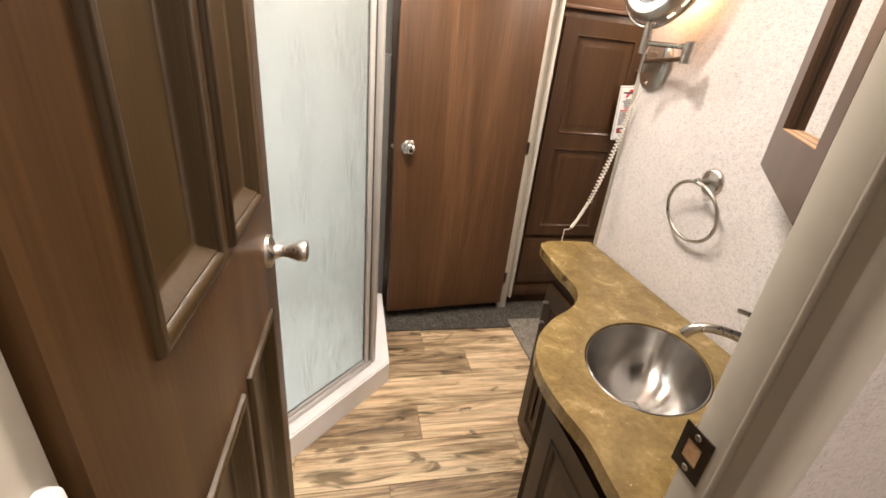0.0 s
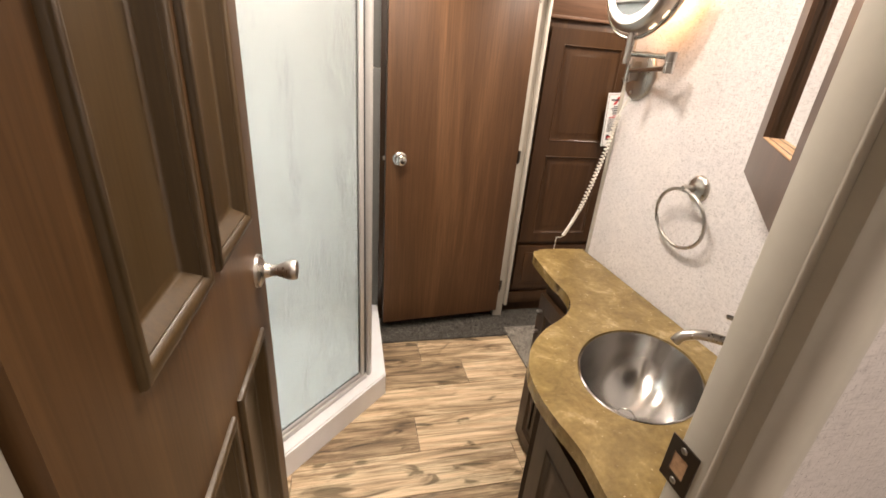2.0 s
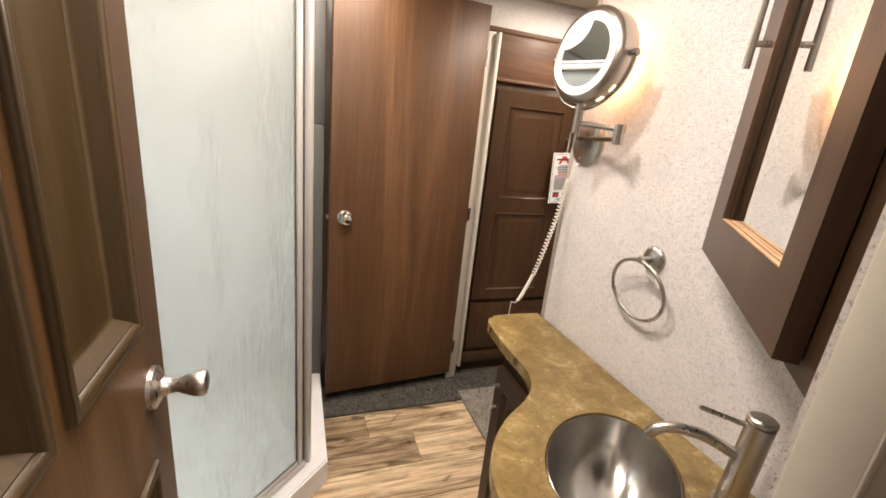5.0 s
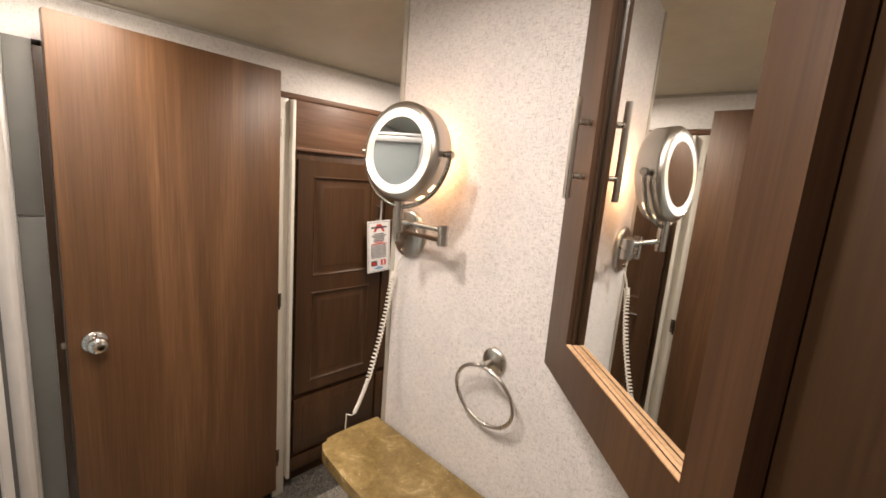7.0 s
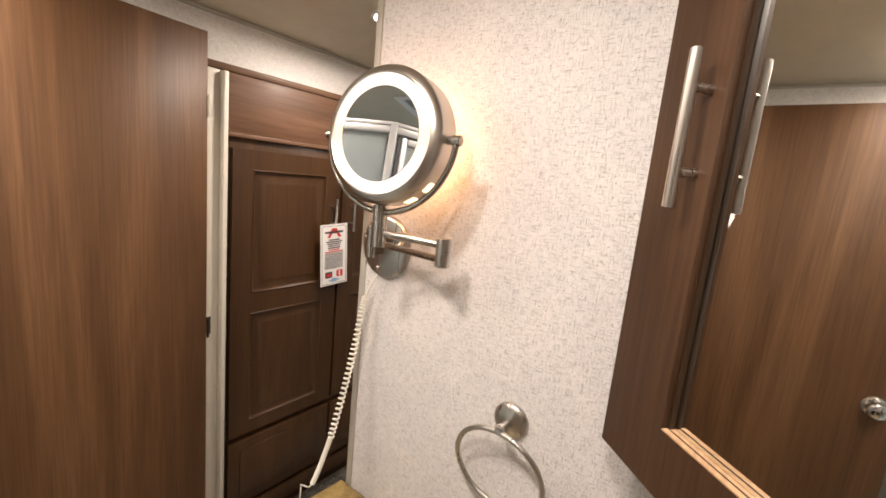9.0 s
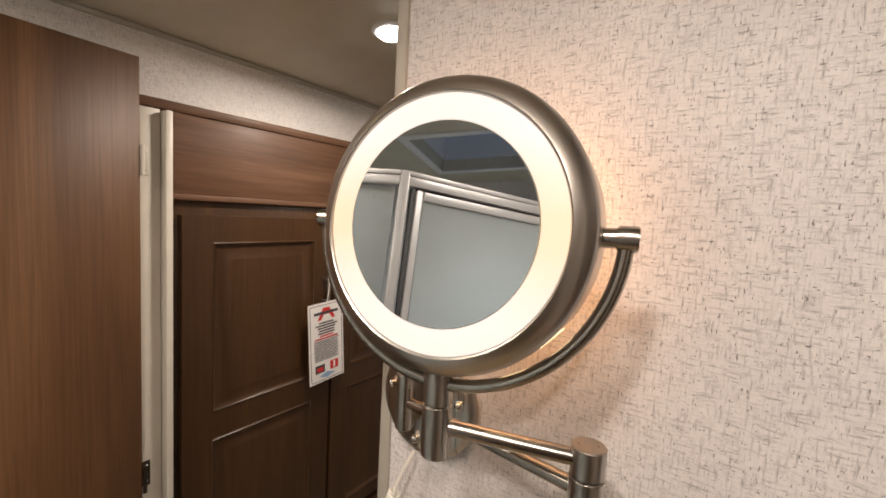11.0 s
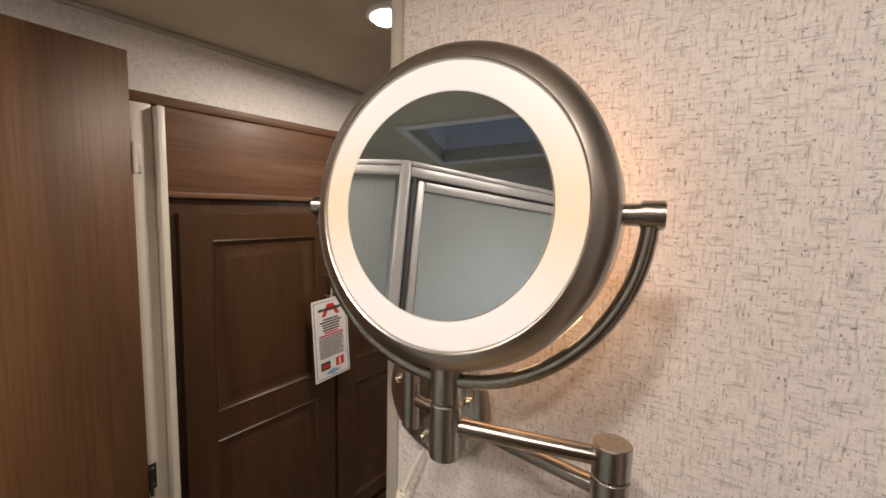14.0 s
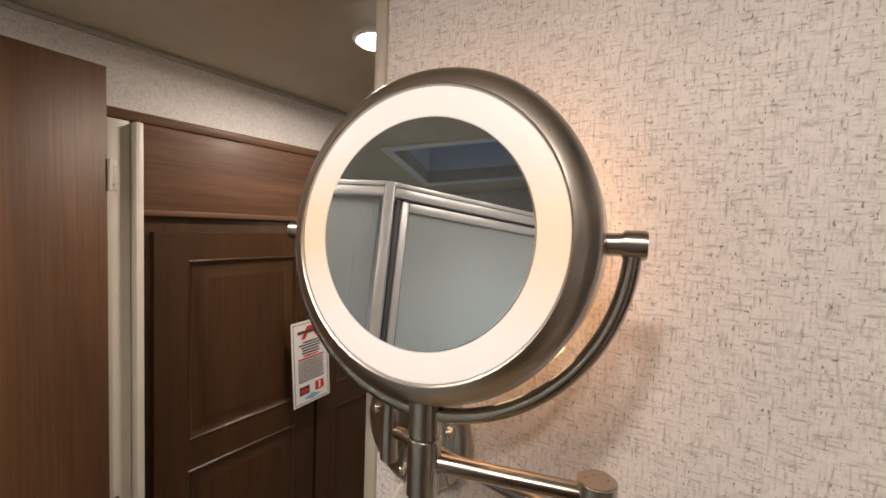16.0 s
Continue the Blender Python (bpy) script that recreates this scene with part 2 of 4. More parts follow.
def vinyl(name, dark, mid, light):
    m = material(name, mid, 0.42)
    info = node(m, "ShaderNodeObjectInfo")
    sh = node(m, "ShaderNodeVectorMath")
    sh.operation = "SCALE"
    sh.inputs[0].default_value = (37.0, 23.0, 11.0)
    wire(m, info, "Random", sh, "Scale")

    def shifted(scale):
        mp = coords(m, scale)
        wire(m, sh, "Vector", mp, "Location")
        return mp

    broad = noise_tex(m, shifted((1.6, 11, 1)), 1.0, 6, 0.60, 2.4)
    r = ramp(m, [(0.32, dark), (0.47, mid), (0.60, light)])
    wire(m, broad, "Fac", r, "Fac")
    streak = noise_tex(m, shifted((1.5, 32, 1)), 1.0, 6, 0.66, 1.5)
    lines = noise_tex(m, shifted((5, 190, 1)), 1.0, 4, 0.7, 0.4)
    rl = ramp(m, [(0.36, (0.50, 0.46, 0.42)), (0.50, (1, 1, 1)), (0.70, (1.08, 1.08, 1.08))])
    wire(m, lines, "Fac", rl, "Fac")
    rs = ramp(m, [(0.40, (0.20, 0.165, 0.135)), (0.49, (0.80, 0.86, 0.84)), (0.58, (1.0, 1.0, 1.0)), (0.75, (1.12, 1.12, 1.10))])
    wire(m, streak, "Fac", rs, "Fac")
    knots = noise_tex(m, shifted((3.2, 9, 1)), 1.0, 2, 0.5, 2.2)
    rk = ramp(m, [(0.60, (1, 1, 1)), (0.68, (0.26, 0.25, 0.21))])
    wire(m, knots, "Fac", rk, "Fac")
    c = mix(m, "MULTIPLY", 0.62, (r, "Color"), (rs, "Color"))
    c = mix(m, "MULTIPLY", 0.7, (c, 2), (rl, "Color"))
    c = mix(m, "MULTIPLY", 0.9, (c, 2), (rk, "Color"))
    m.node_tree.links.new(c.outputs[2], shader(m).inputs["Base Color"])
    bump(m, streak, "Fac", 0.15, 0.0008)
    return m


PLANK_LIGHT = vinyl("oak_plank_light", (0.25, 0.165, 0.092), (0.60, 0.430, 0.265), (0.80, 0.62, 0.41))
PLANK_MID = vinyl("oak_plank_mid", (0.19, 0.125, 0.072), (0.52, 0.370, 0.225), (0.74, 0.56, 0.36))
PLANK_DARK = vinyl("oak_plank_dark", (0.11, 0.074, 0.044), (0.33, 0.230, 0.140), (0.56, 0.41, 0.255))
LED_RING = glow("lit_frosted_ring", (1.0, 0.92, 0.86), 1.02)
# brighter and whiter near the two lamps above and below the glass
lit = coords(LED_RING, (1, 1, 1))
lit.inputs["Location"].default_value = (0, 0, -0.2912)
part_z = node(LED_RING, "ShaderNodeSeparateXYZ")
wire(LED_RING, lit, "Vector", part_z, "Vector")
high = node(LED_RING, "ShaderNodeMath")
high.operation = "ABSOLUTE"
wire(LED_RING, part_z, "Z", high, 0)
led_tone = node(LED_RING, "ShaderNodeValToRGB")
led_tone.color_ramp.elements[0].position, led_tone.color_ramp.elements[0].color = 0.01, (1.03, 0.76, 0.46, 1)
led_tone.color_ramp.elements[1].position, led_tone.color_ramp.elements[1].color = 0.065, (1.06, 0.95, 0.85, 1)
wire(LED_RING, high, "Value", led_tone, "Fac")
wire(LED_RING, led_tone, "Color", shader(LED_RING), "Emission Color")
LED_WARM = glow("lit_vent", (1.0, 0.72, 0.42), 3.0)
PUCK = glow("lit_puck", (1.0, 0.93, 0.82), 14.0)
TAG_WHITE = plain("card_white", (0.80, 0.79, 0.77), 0.5, 0.02, 30, 0.02)
INK = material("ink_dark", (0.05, 0.05, 0.055), 0.6)
INK_RED = material("ink_red", (0.55, 0.03, 0.03), 0.6)
INK_BLUE = material("ink_blue", (0.25, 0.40, 0.60), 0.6)
CORD = plain("white_cord", (0.78, 0.75, 0.68), 0.42, 0.03, 60, 0.03)
HATCH = material("acrylic_hatch", (0.25, 0.55, 0.85), 0.4)
shader(HATCH).inputs["Transmission Weight"].default_value = 0.8

# ---------------------------------------------------------------- mesh tools
BASES = {}


def thing(name, base, label, category, group="", kind=""):
    ob = new(name)
    ob.empty_display_size = 0.05
    ob.location = base
    BASES[ob.name] = Vector(base)
    return tagged(ob, label, category, group, kind)


def mesh_of(name, bm, mat, base=(0, 0, 0), smooth=True):
    bmesh.ops.recalc_face_normals(bm, faces=bm.faces)
    bmesh.ops.translate(bm, verts=bm.verts, vec=-Vector(base))
    data = bpy.data.meshes.new(name)
    bm.to_mesh(data)
    bm.free()
    data.materials.append(mat)
    if smooth:
        for p in data.polygons:
            p.use_smooth = True
        data.set_sharp_from_angle(angle=radians(38))
    return data


def part(name, bm, mat, parent, label=""):
    """Links a bmesh, built in world places, as one mesh under a thing or a part."""
    base = BASES[parent.name]
    ob = new(name, mesh_of(name, bm, mat, base))
    ob.parent = parent
    BASES[ob.name] = base
    if label:
        ob["label"] = label
    return ob


def solid(name, bm, mat, base, label, category, kind="structure", smooth=True):
    """A top-level mesh with its origin at base."""
    ob = new(name, mesh_of(name, bm, mat, base, smooth))
    ob.location = base
    BASES[ob.name] = Vector(base)
    return tagged(ob, label, category, "", kind)


def to_roof(bm):
    """Draws the upper ends of walls up or down to the sloping ceiling."""
    for v in bm.verts:
        if v.co.z > CEIL - 0.0015:
            v.co.z += roof(v.co.y) - CEIL
    return bm


def box(x0, x1, y0, y1, z0, z1, bevel=0.0, bm=None, segments=2):
    own = bmesh.new()
    bmesh.ops.create_cube(own, size=1, matrix=Matrix.Translation(((x0 + x1) / 2, (y0 + y1) / 2, (z0 + z1) / 2)) @ Matrix.Diagonal((abs(x1 - x0), abs(y1 - y0), abs(z1 - z0), 1)))
    if bevel:
        bmesh.ops.bevel(own, geom=own.edges[:], offset=bevel, segments=segments, affect="EDGES", profile=0.5)
    return join(bm, own)


def join(bm, own):
    if bm is None:
        return own
    tmp = bpy.data.meshes.new("tmp")
    own.to_mesh(tmp)
    own.free()
    bm.from_mesh(tmp)
    bpy.data.meshes.remove(tmp)
    return bm


def placed(bm, m):
    bmesh.ops.transform(bm, matrix=m, verts=bm.verts)
    return bm


def rod(a, b, r, bm=None, n=20, bevel=0.0, r2=None):
    a, b = Vector(a), Vector(b)
    own = bmesh.new()
    turn = (b - a).to_track_quat("Z", "Y").to_matrix().to_4x4()
    bmesh.ops.create_cone(own, cap_ends=True, segments=n, radius1=r, radius2=r if r2 is None else r2, depth=(b - a).length)
    if bevel:
        rim = [e for e in own.edges if len(e.link_faces) == 2 and any(len(f.verts) > 4 for f in e.link_faces)]
        bmesh.ops.bevel(own, geom=rim, offset=bevel, segments=2, affect="EDGES")
    placed(own, Matrix.Translation((a + b) / 2) @ turn)
    return join(bm, own)


def lathe(profile, m, n=48, bm=None):
    """Turns (radius, height) pairs round the local z axis, then places the body by m."""
    own = bmesh.new()
    rings = []
    for r, z in profile:
        if r < 1e-6:
            rings.append([own.verts.new((0, 0, z))])
        else:
            rings.append([own.verts.new((r * math.cos(2 * math.pi * i / n), r * math.sin(2 * math.pi * i / n), z)) for i in range(n)])
    for a, b in zip(rings, rings[1:]):
        for i in range(n):
            j = (i + 1) % n
            if len(a) == 1 and len(b) == 1:
                continue
            if len(a) == 1:
                own.faces.new((a[0], b[i], b[j]))
            elif len(b) == 1:
                own.faces.new((a[i], a[j], b[0]))
            else:
                own.faces.new((a[i], a[j], b[j], b[i]))
    placed(own, m)
    return join(bm, own)


def tube(points, r, bm=None, n=12, closed=False):
    """A round bar along a smooth line of points."""
    own = bmesh.new()
    pts = [Vector(p) for p in points]
    rings = []
    side = None
    for i, p in enumerate(pts):
        a = pts[(i - 1) % len(pts)] if closed or i else p
        b = pts[(i + 1) % len(pts)] if closed or i < len(pts) - 1 else p
        t = (b - a).normalized()
        if side is None:
            side = t.orthogonal().normalized()
        side = (side - t * side.dot(t)).normalized()
        up = t.cross(side)
        rings.append([own.verts.new(p + r * (math.cos(2 * math.pi * k / n) * side + math.sin(2 * math.pi * k / n) * up)) for k in range(n)])
    for a, b in zip(rings, rings[1:] + (rings[:1] if closed else [])):
        shift = 0
        if closed and b is rings[0]:
            shift = min(range(n), key=lambda s: (a[0].co - b[s].co).length)
        for k in range(n):
            j = (k + 1) % n
            own.faces.new((a[k], a[j], b[(j + shift) % n], b[(k + shift) % n]))
    if not closed:
        own.faces.new(rings[0][::-1])
        own.faces.new(rings[-1])
    return join(bm, own)


def prism(outline, z0, z1, bevel=0.0, bm=None, segments=3):
    own = bmesh.new()
    low = [own.verts.new((x, y, z0)) for x, y in outline]
    top = [own.verts.new((x, y, z1)) for x, y in outline]
    own.faces.new(low[::-1])
    cap = own.faces.new(top)
    for i in range(len(low)):
        j = (i + 1) % len(low)
        own.faces.new((low[i], low[j], top[j], top[i]))
    if bevel:
        rim = [e for e in own.edges if all(abs(v.co.z - z1) < 1e-6 for v in e.verts) or all(abs(v.co.z - z0) < 1e-6 for v in e.verts)]
        bmesh.ops.bevel(own, geom=rim, offset=bevel, segments=segments, affect="EDGES", profile=0.5)
    return join(bm, own)


def smooth_line(points, steps=6, closed=False):
    """Catmull-Rom line through points."""
    pts = [Vector(p) for p in points]
    out, n = [], len(pts)
    for i in range(n if closed else n - 1):
        p0 = pts[(i - 1) % n] if closed or i else pts[0]
        p1, p2 = pts[i], pts[(i + 1) % n]
        p3 = pts[(i + 2) % n] if closed or i + 2 < n else pts[-1]
        for k in range(steps):
            t = k / steps
            out.append(0.5 * ((2 * p1) + (p2 - p0) * t + (2 * p0 - 5 * p1 + 4 * p2 - p3) * t * t + (3 * p1 - p0 - 3 * p2 + p3) * t ** 3))
    if not closed:
        out.append(pts[-1])
    return out


def ring_frame(u0, u1, v0, v1, profile, bm=None):
    """A mitred moulding round a rectangle in local x (u) and z (v); profile gives (inset, height towards -y)."""
    own = bmesh.new()
    loops = []
    for d, h in profile:
        loops.append([own.verts.new(c) for c in ((u0 + d, -h, v0 + d), (u1 - d, -h, v0 + d), (u1 - d, -h, v1 - d), (u0 + d, -h, v1 - d))])
    for a, b in zip(loops, loops[1:]):
        for i in range(4):
            j = (i + 1) % 4
            own.faces.new((a[i], a[j], b[j], b[i]))
    return join(bm, own)


def panel_door(u, z0, z1, holes, depth, m, bm=None):
    """Stiles and rails of a framed leaf in local x-z, front towards -y, with holes [(u0, u1, v0, v1)] in one column grid."""
    own = bmesh.new()
    us = sorted({0.0, u, *[h[0] for h in holes], *[h[1] for h in holes]})
    vs = sorted({z0, z1, *[h[2] for h in holes], *[h[3] for h in holes]})
    for a, b in zip(us, us[1:]):
        runs, start = [], None
        for c, d in zip(vs, vs[1:]):
            inside = any(h[0] <= a + 1e-6 and b <= h[1] + 1e-6 and h[2] <= c + 1e-6 and d <= h[3] + 1e-6 for h in holes)
            if not inside:
                start = c if start is None else start
                end = d
            if inside and start is not None:
                runs.append((start, end))
                start = None
        if start is not None:
            runs.append((start, end))
        for c, d in runs:
            box(a, b, 0, depth, c, d, 0, own)
    bmesh.ops.remove_doubles(own, verts=own.verts, dist=1e-5)
    placed(own, m)
    return join(bm, own)

# ---------------------------------------------------------------- structure
WALL_X = 1.39      # face of the vanity wall
WALL_END = 1.962   # where the vanity wall stops
NORTH = 2.69       # face of the far wall
SOUTH0, SOUTH1 = 0.862, 0.925  # doorway wall
LEFT0, LEFT1 = 0.775, 0.855     # its hinge side
DOOR_L, DOOR_R = 0.335, 0.845  # clear opening of the doorway
HEAD = 1.90

# vanity wall with its corner trim
bm = box(WALL_X, WALL_X + 0.045, SOUTH1, WALL_END - 0.018, 0, CEIL)
solid("wall_east", to_roof(bm), PAPER_E, (WALL_X, 1.4, 0), "pale linen-look papered partition wall behind the vanity", "wall")
bm = box(WALL_X - 0.004, WALL_X + 0.049, WALL_END - 0.018, WALL_END, 0, CEIL, 0.003)
solid("trim_east", to_roof(bm), TRIM, (WALL_X, WALL_END, 0), "putty-coloured corner trim closing the end of the partition", "trim")

# far wall above and beside the built-in wardrobe
bm = box(-0.45, 3.2, NORTH, NORTH + 0.05, 1.815, CEIL)
box(-0.45, 0.655, NORTH, NORTH + 0.05, 0, 1.815, 0, bm)
solid("wall_north", to_roof(bm), PAPER_N, (1.0, NORTH, 0), "pale linen-look papered wall above the built-in wardrobe", "wall")
bm = box(-0.45, 3.2, NORTH - 0.008, NORTH - 0.001, CEIL - 0.012, CEIL - 0.001, 0.002)
solid("trim_ceiling", to_roof(bm), TRIM, (1.0, NORTH, CEIL), "thin pale bead along the ceiling edge", "trim")
bm = box(-0.5, 3.25, 3.4, 3.45, 0, CEIL)
solid("wall_back", to_roof(bm), PAPER_N, (1.0, 3.4, 0), "plain wall closing the place behind the wardrobe", "wall")
bm = box(-0.5, -0.45, -0.6, 3.4, 0, CEIL)
solid("wall_west", to_roof(bm), PAPER_E, (-0.45, 1.4, 0), "pale papered outer wall beside the shower", "wall")
bm = box(3.2, 3.25, -0.6, 3.4, 0, CEIL)
solid("wall_far_east", to_roof(bm), PAPER_E, (3.2, 1.4, 0), "pale papered wall of the next room", "wall")
bm = box(-0.5, 3.25, -0.65, -0.6, 0, CEIL)
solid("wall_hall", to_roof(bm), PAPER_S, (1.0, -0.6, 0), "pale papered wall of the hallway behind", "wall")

# doorway wall with a real opening
bm = box(-0.45, DOOR_L - 0.02, LEFT0, LEFT1, 0, CEIL)
box(DOOR_R + 0.02, 3.2, SOUTH0, SOUTH1, 0, CEIL, 0, bm)
box(DOOR_L - 0.02, DOOR_R + 0.02, SOUTH0, SOUTH1, HEAD + 0.02, CEIL, 0, bm)
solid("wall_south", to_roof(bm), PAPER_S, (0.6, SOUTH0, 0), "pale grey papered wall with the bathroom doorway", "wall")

# jamb lining, stop and rounded casing
jamb = thing("door_frame", (DOOR_R, SOUTH0, 0), "greige door jamb with stop and rounded casing", "door frame", kind="structure")
part("lining_board", box(DOOR_R, DOOR_R + 0.02, SOUTH0 + 0.016, SOUTH1 - 0.012, 0, HEAD, 0.002), JAMB, jamb)
part("lining_edge", box(DOOR_R + 0.012, DOOR_R + 0.02, SOUTH0 - 0.0012, SOUTH0 + 0.0158, 0, HEAD), JAMB, jamb)
part("lining_board", box(DOOR_L - 0.02, DOOR_L, LEFT0 - 0.004, LEFT1 + 0.002, 0, HEAD, 0.002), CREAM, jamb)
part("lining_board", box(DOOR_L - 0.02, DOOR_R + 0.02, SOUTH0 - 0.004, SOUTH1 + 0.002, HEAD, HEAD + 0.02, 0.002), JAMB, jamb)


def casing(x, side, y):
    own = bmesh.new()
    prof = [(0, 0), (0.001, 0.008), (0.005, 0.015), (0.011, 0.020), (0.020, 0.0225), (0.030, 0.021), (0.038, 0.016), (0.043, 0.008), (0.045, 0.0)]
    lo = [own.verts.new((x + side * u, y - h, 0)) for u, h in prof]
    hi = [own.verts.new((x + side * u, y - h, HEAD + 0.03)) for u, h in prof]
    for i in range(len(prof) - 1):
        own.faces.new((lo[i], lo[i + 1], hi[i + 1], hi[i]))
    own.faces.new(lo)
    own.faces.new(hi[::-1])
    return own


part("casing", casing(DOOR_R + 0.011, 1, SOUTH0 - 0.0013), TRIM, jamb)
part("casing", casing(DOOR_L - 0.008, -1, LEFT0), TRIM, jamb)

# ceiling round the roof hatch over the shower
HX0, HX1, HY0, HY1 = -0.22, 0.22, 1.83, 2.29
bm = box(-0.5, HX0, -0.65, 3.4, CEIL, CEIL + 0.05)
box(HX1, 3.25, -0.65, 3.4, CEIL, CEIL + 0.05, 0, bm)
box(HX0, HX1, -0.65, HY0, CEIL, CEIL + 0.05, 0, bm)
box(HX0, HX1, HY1, 3.4, CEIL, CEIL + 0.05, 0, bm)
for v in bm.verts:
    v.co.z += roof(v.co.y) - CEIL
solid("ceiling", bm, CEILING, (1.0, 1.5, CEIL), "taupe satin ceiling panels", "ceiling", smooth=False)
well = thing("roof_hatch", (0.0, 2.06, roof(2.06)), "white roof hatch with a pale acrylic lid", "skylight", kind="structure")
for x0, x1, y0, y1 in ((HX0 - 0.02, HX0, HY0 - 0.02, HY1 + 0.02), (HX1, HX1 + 0.02, HY0 - 0.02, HY1 + 0.02), (HX0, HX1, HY0 - 0.02, HY0), (HX0, HX1, HY1, HY1 + 0.02)):
    for nm, bm in (("hatch_side", box(x0, x1, y0, y1, CEIL + 0.052, CEIL + 0.24)), ("hatch_flange", box(x0 - 0.006, x1 + 0.006, y0 - 0.006, y1 + 0.006, CEIL - 0.008, CEIL - 0.001, 0.002))):
        for v in bm.verts:
            v.co.z += roof(v.co.y) - CEIL
        part(nm, bm, WHITE, well)
bm = box(HX0 - 0.02, HX1 + 0.02, HY0 - 0.02, HY1 + 0.02, CEIL + 0.242, CEIL + 0.25)
for v in bm.verts:
    v.co.z += roof(v.co.y) - CEIL
lid = part("hatch_lid", bm, HATCH, well)
lid.visible_shadow = False

# the two added fill lamps, out of view, get the same fitting
for px, py, watts in PUCKS:
    puck = thing("ceiling_light", (px, py, roof(py) - 0.001), "small round white recessed ceiling light, switched on", "ceiling light", "ceiling lights")
    part("trim_ring", lathe([(0.043, 0.0), (0.045, -0.004), (0.042, -0.008), (0.036, -0.009), (0.034, -0.006), (0.034, 0.0)], pose(px, py, roof(py) - 0.001, TIP), 32), WHITE, puck)
    part("diffuser", lathe([(0.0, -0.024), (0.014, -0.023), (0.026, -0.017), (0.033, -0.008), (0.0335, -0.001), (0, -0.001)], pose(px, py, roof(py) - 0.001, TIP), 32), PUCK, puck)

# floor base, carpet and threshold
bm = box(-0.5, 3.25, -0.65, 3.4, -0.06, -0.012)
floor = solid("floor", bm, SEAL, (0.6, 1.5, 0), "wood-look vinyl plank floor of the bathroom", "floor", smooth=False)
bm = box(1.36, 3.2, -0.6, 2.532, -0.011, 0.006)
carpet = solid("carpet", bm, CARPET, (1.5, 2.4, 0), "speckled light grey cut-pile carpet of the next room", "carpet", smooth=False)
# strip of carpet whose shade is coloured in
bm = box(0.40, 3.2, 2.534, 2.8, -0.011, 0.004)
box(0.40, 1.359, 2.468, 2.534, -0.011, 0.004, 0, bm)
carpet_edge = solid("carpet_strip", bm, CARPET_SHADED, (1.5, 2.4, 0), "grey carpet strip below the wardrobe and walnut door, shade in its colour", "carpet", smooth=False)


def carpet_tufts(owner, mat, areas, count, seed):
    rng = np.random.default_rng(seed)
    verts, faces = [], []
    for i in range(count):
        x0, x1, y0, y1 = areas[i % len(areas)]
        x, y = rng.uniform(x0, x1), rng.uniform(y0, y1)
        a, h, w = rng.uniform(0, 6.28), rng.uniform(0.004, 0.010), rng.uniform(0.0012, 0.0024)
        lx, ly = rng.normal(0, 0.004, 2)
        k = len(verts)
        verts += [(x - w * math.cos(a) - 1.5, y - w * math.sin(a) - 2.4, 0.003), (x + w * math.cos(a) - 1.5, y + w * math.sin(a) - 2.4, 0.003), (x + lx - 1.5, y + ly - 2.4, 0.005 + h)]
        faces.append((k, k + 1, k + 2))
    data = bpy.data.meshes.new("carpet_pile")
    data.from_pydata(verts, [], faces)
    data.materials.append(mat)
    ob = new("carpet_pile", data)
    ob.parent = owner
    ob["kind"] = "stuff"


carpet_tufts(carpet, CARPET, [(1.362, 1.95, 1.98, 2.53)], 10000, 4)
carpet_tufts(carpet_edge, CARPET_SHADED, [(0.67, 1.36, 2.468, 2.66), (1.36, 2.0, 2.536, 2.70)], 9000, 5)

# ---------------------------------------------------------------- built-in wardrobe on the far wall
ward = thing("wardrobe", (1.9, NORTH, 0), "dark cherry built-in wardrobe with raised-panel doors", "wardrobe")
bm = box(1.404, 3.2, NORTH + 0.0, NORTH + 0.5, 0.075, 1.79, 0.002)
part("body", bm, CHERRY, ward)
part("body", box(0.655, 1.330, NORTH + 0.004, NORTH + 0.3, 0.0, 1.80, 0.002), CHERRY, ward)
part("plinth", box(1.404, 3.2, NORTH + 0.03, NORTH + 0.4, 0.0, 0.074), CHERRY, ward)
part("header_board", box(1.404, 3.2, NORTH - 0.014, NORTH - 0.001, 1.603, 1.7895, 0.001), CHERRY_X, ward)
part("header_bead", box(1.404, 3.2, NORTH - 0.018, NORTH - 0.001, 1.588, 1.6025, 0.003), CHERRY_X, ward)
part("top_moulding", box(1.300, 3.2, NORTH - 0.020, NORTH - 0.001, 1.790, 1.812, 0.004), CHERRY_X, ward)
part("base_rail", box(1.404, 3.2, NORTH - 0.012, NORTH - 0.001, 0.078, 0.150, 0.003), CHERRY, ward)

RAISED = [(0.0, 0.0), (0.004, 0.003), (0.010, -0.006), (0.016, -0.008), (0.040, -0.001), (0.045, 0.0005), (0.05, 0.0005)]


def raised_panel(u0, u1, v0, v1, m):
    """A moulded sinking with a raised field."""
    own = ring_frame(u0, u1, v0, v1, RAISED)
    d = RAISED[-1][0]
    vs = [own.verts.new(c) for c in ((u0 + d, -RAISED[-1][1], v0 + d), (u1 - d, -RAISED[-1][1], v0 + d), (u1 - d, -RAISED[-1][1], v1 - d), (u0 + d, -RAISED[-1][1], v1 - d))]
    own.faces.new(vs)
    bmesh.ops.remove_doubles(own, verts=own.verts, dist=1e-5)
    placed(own, m)
    return own


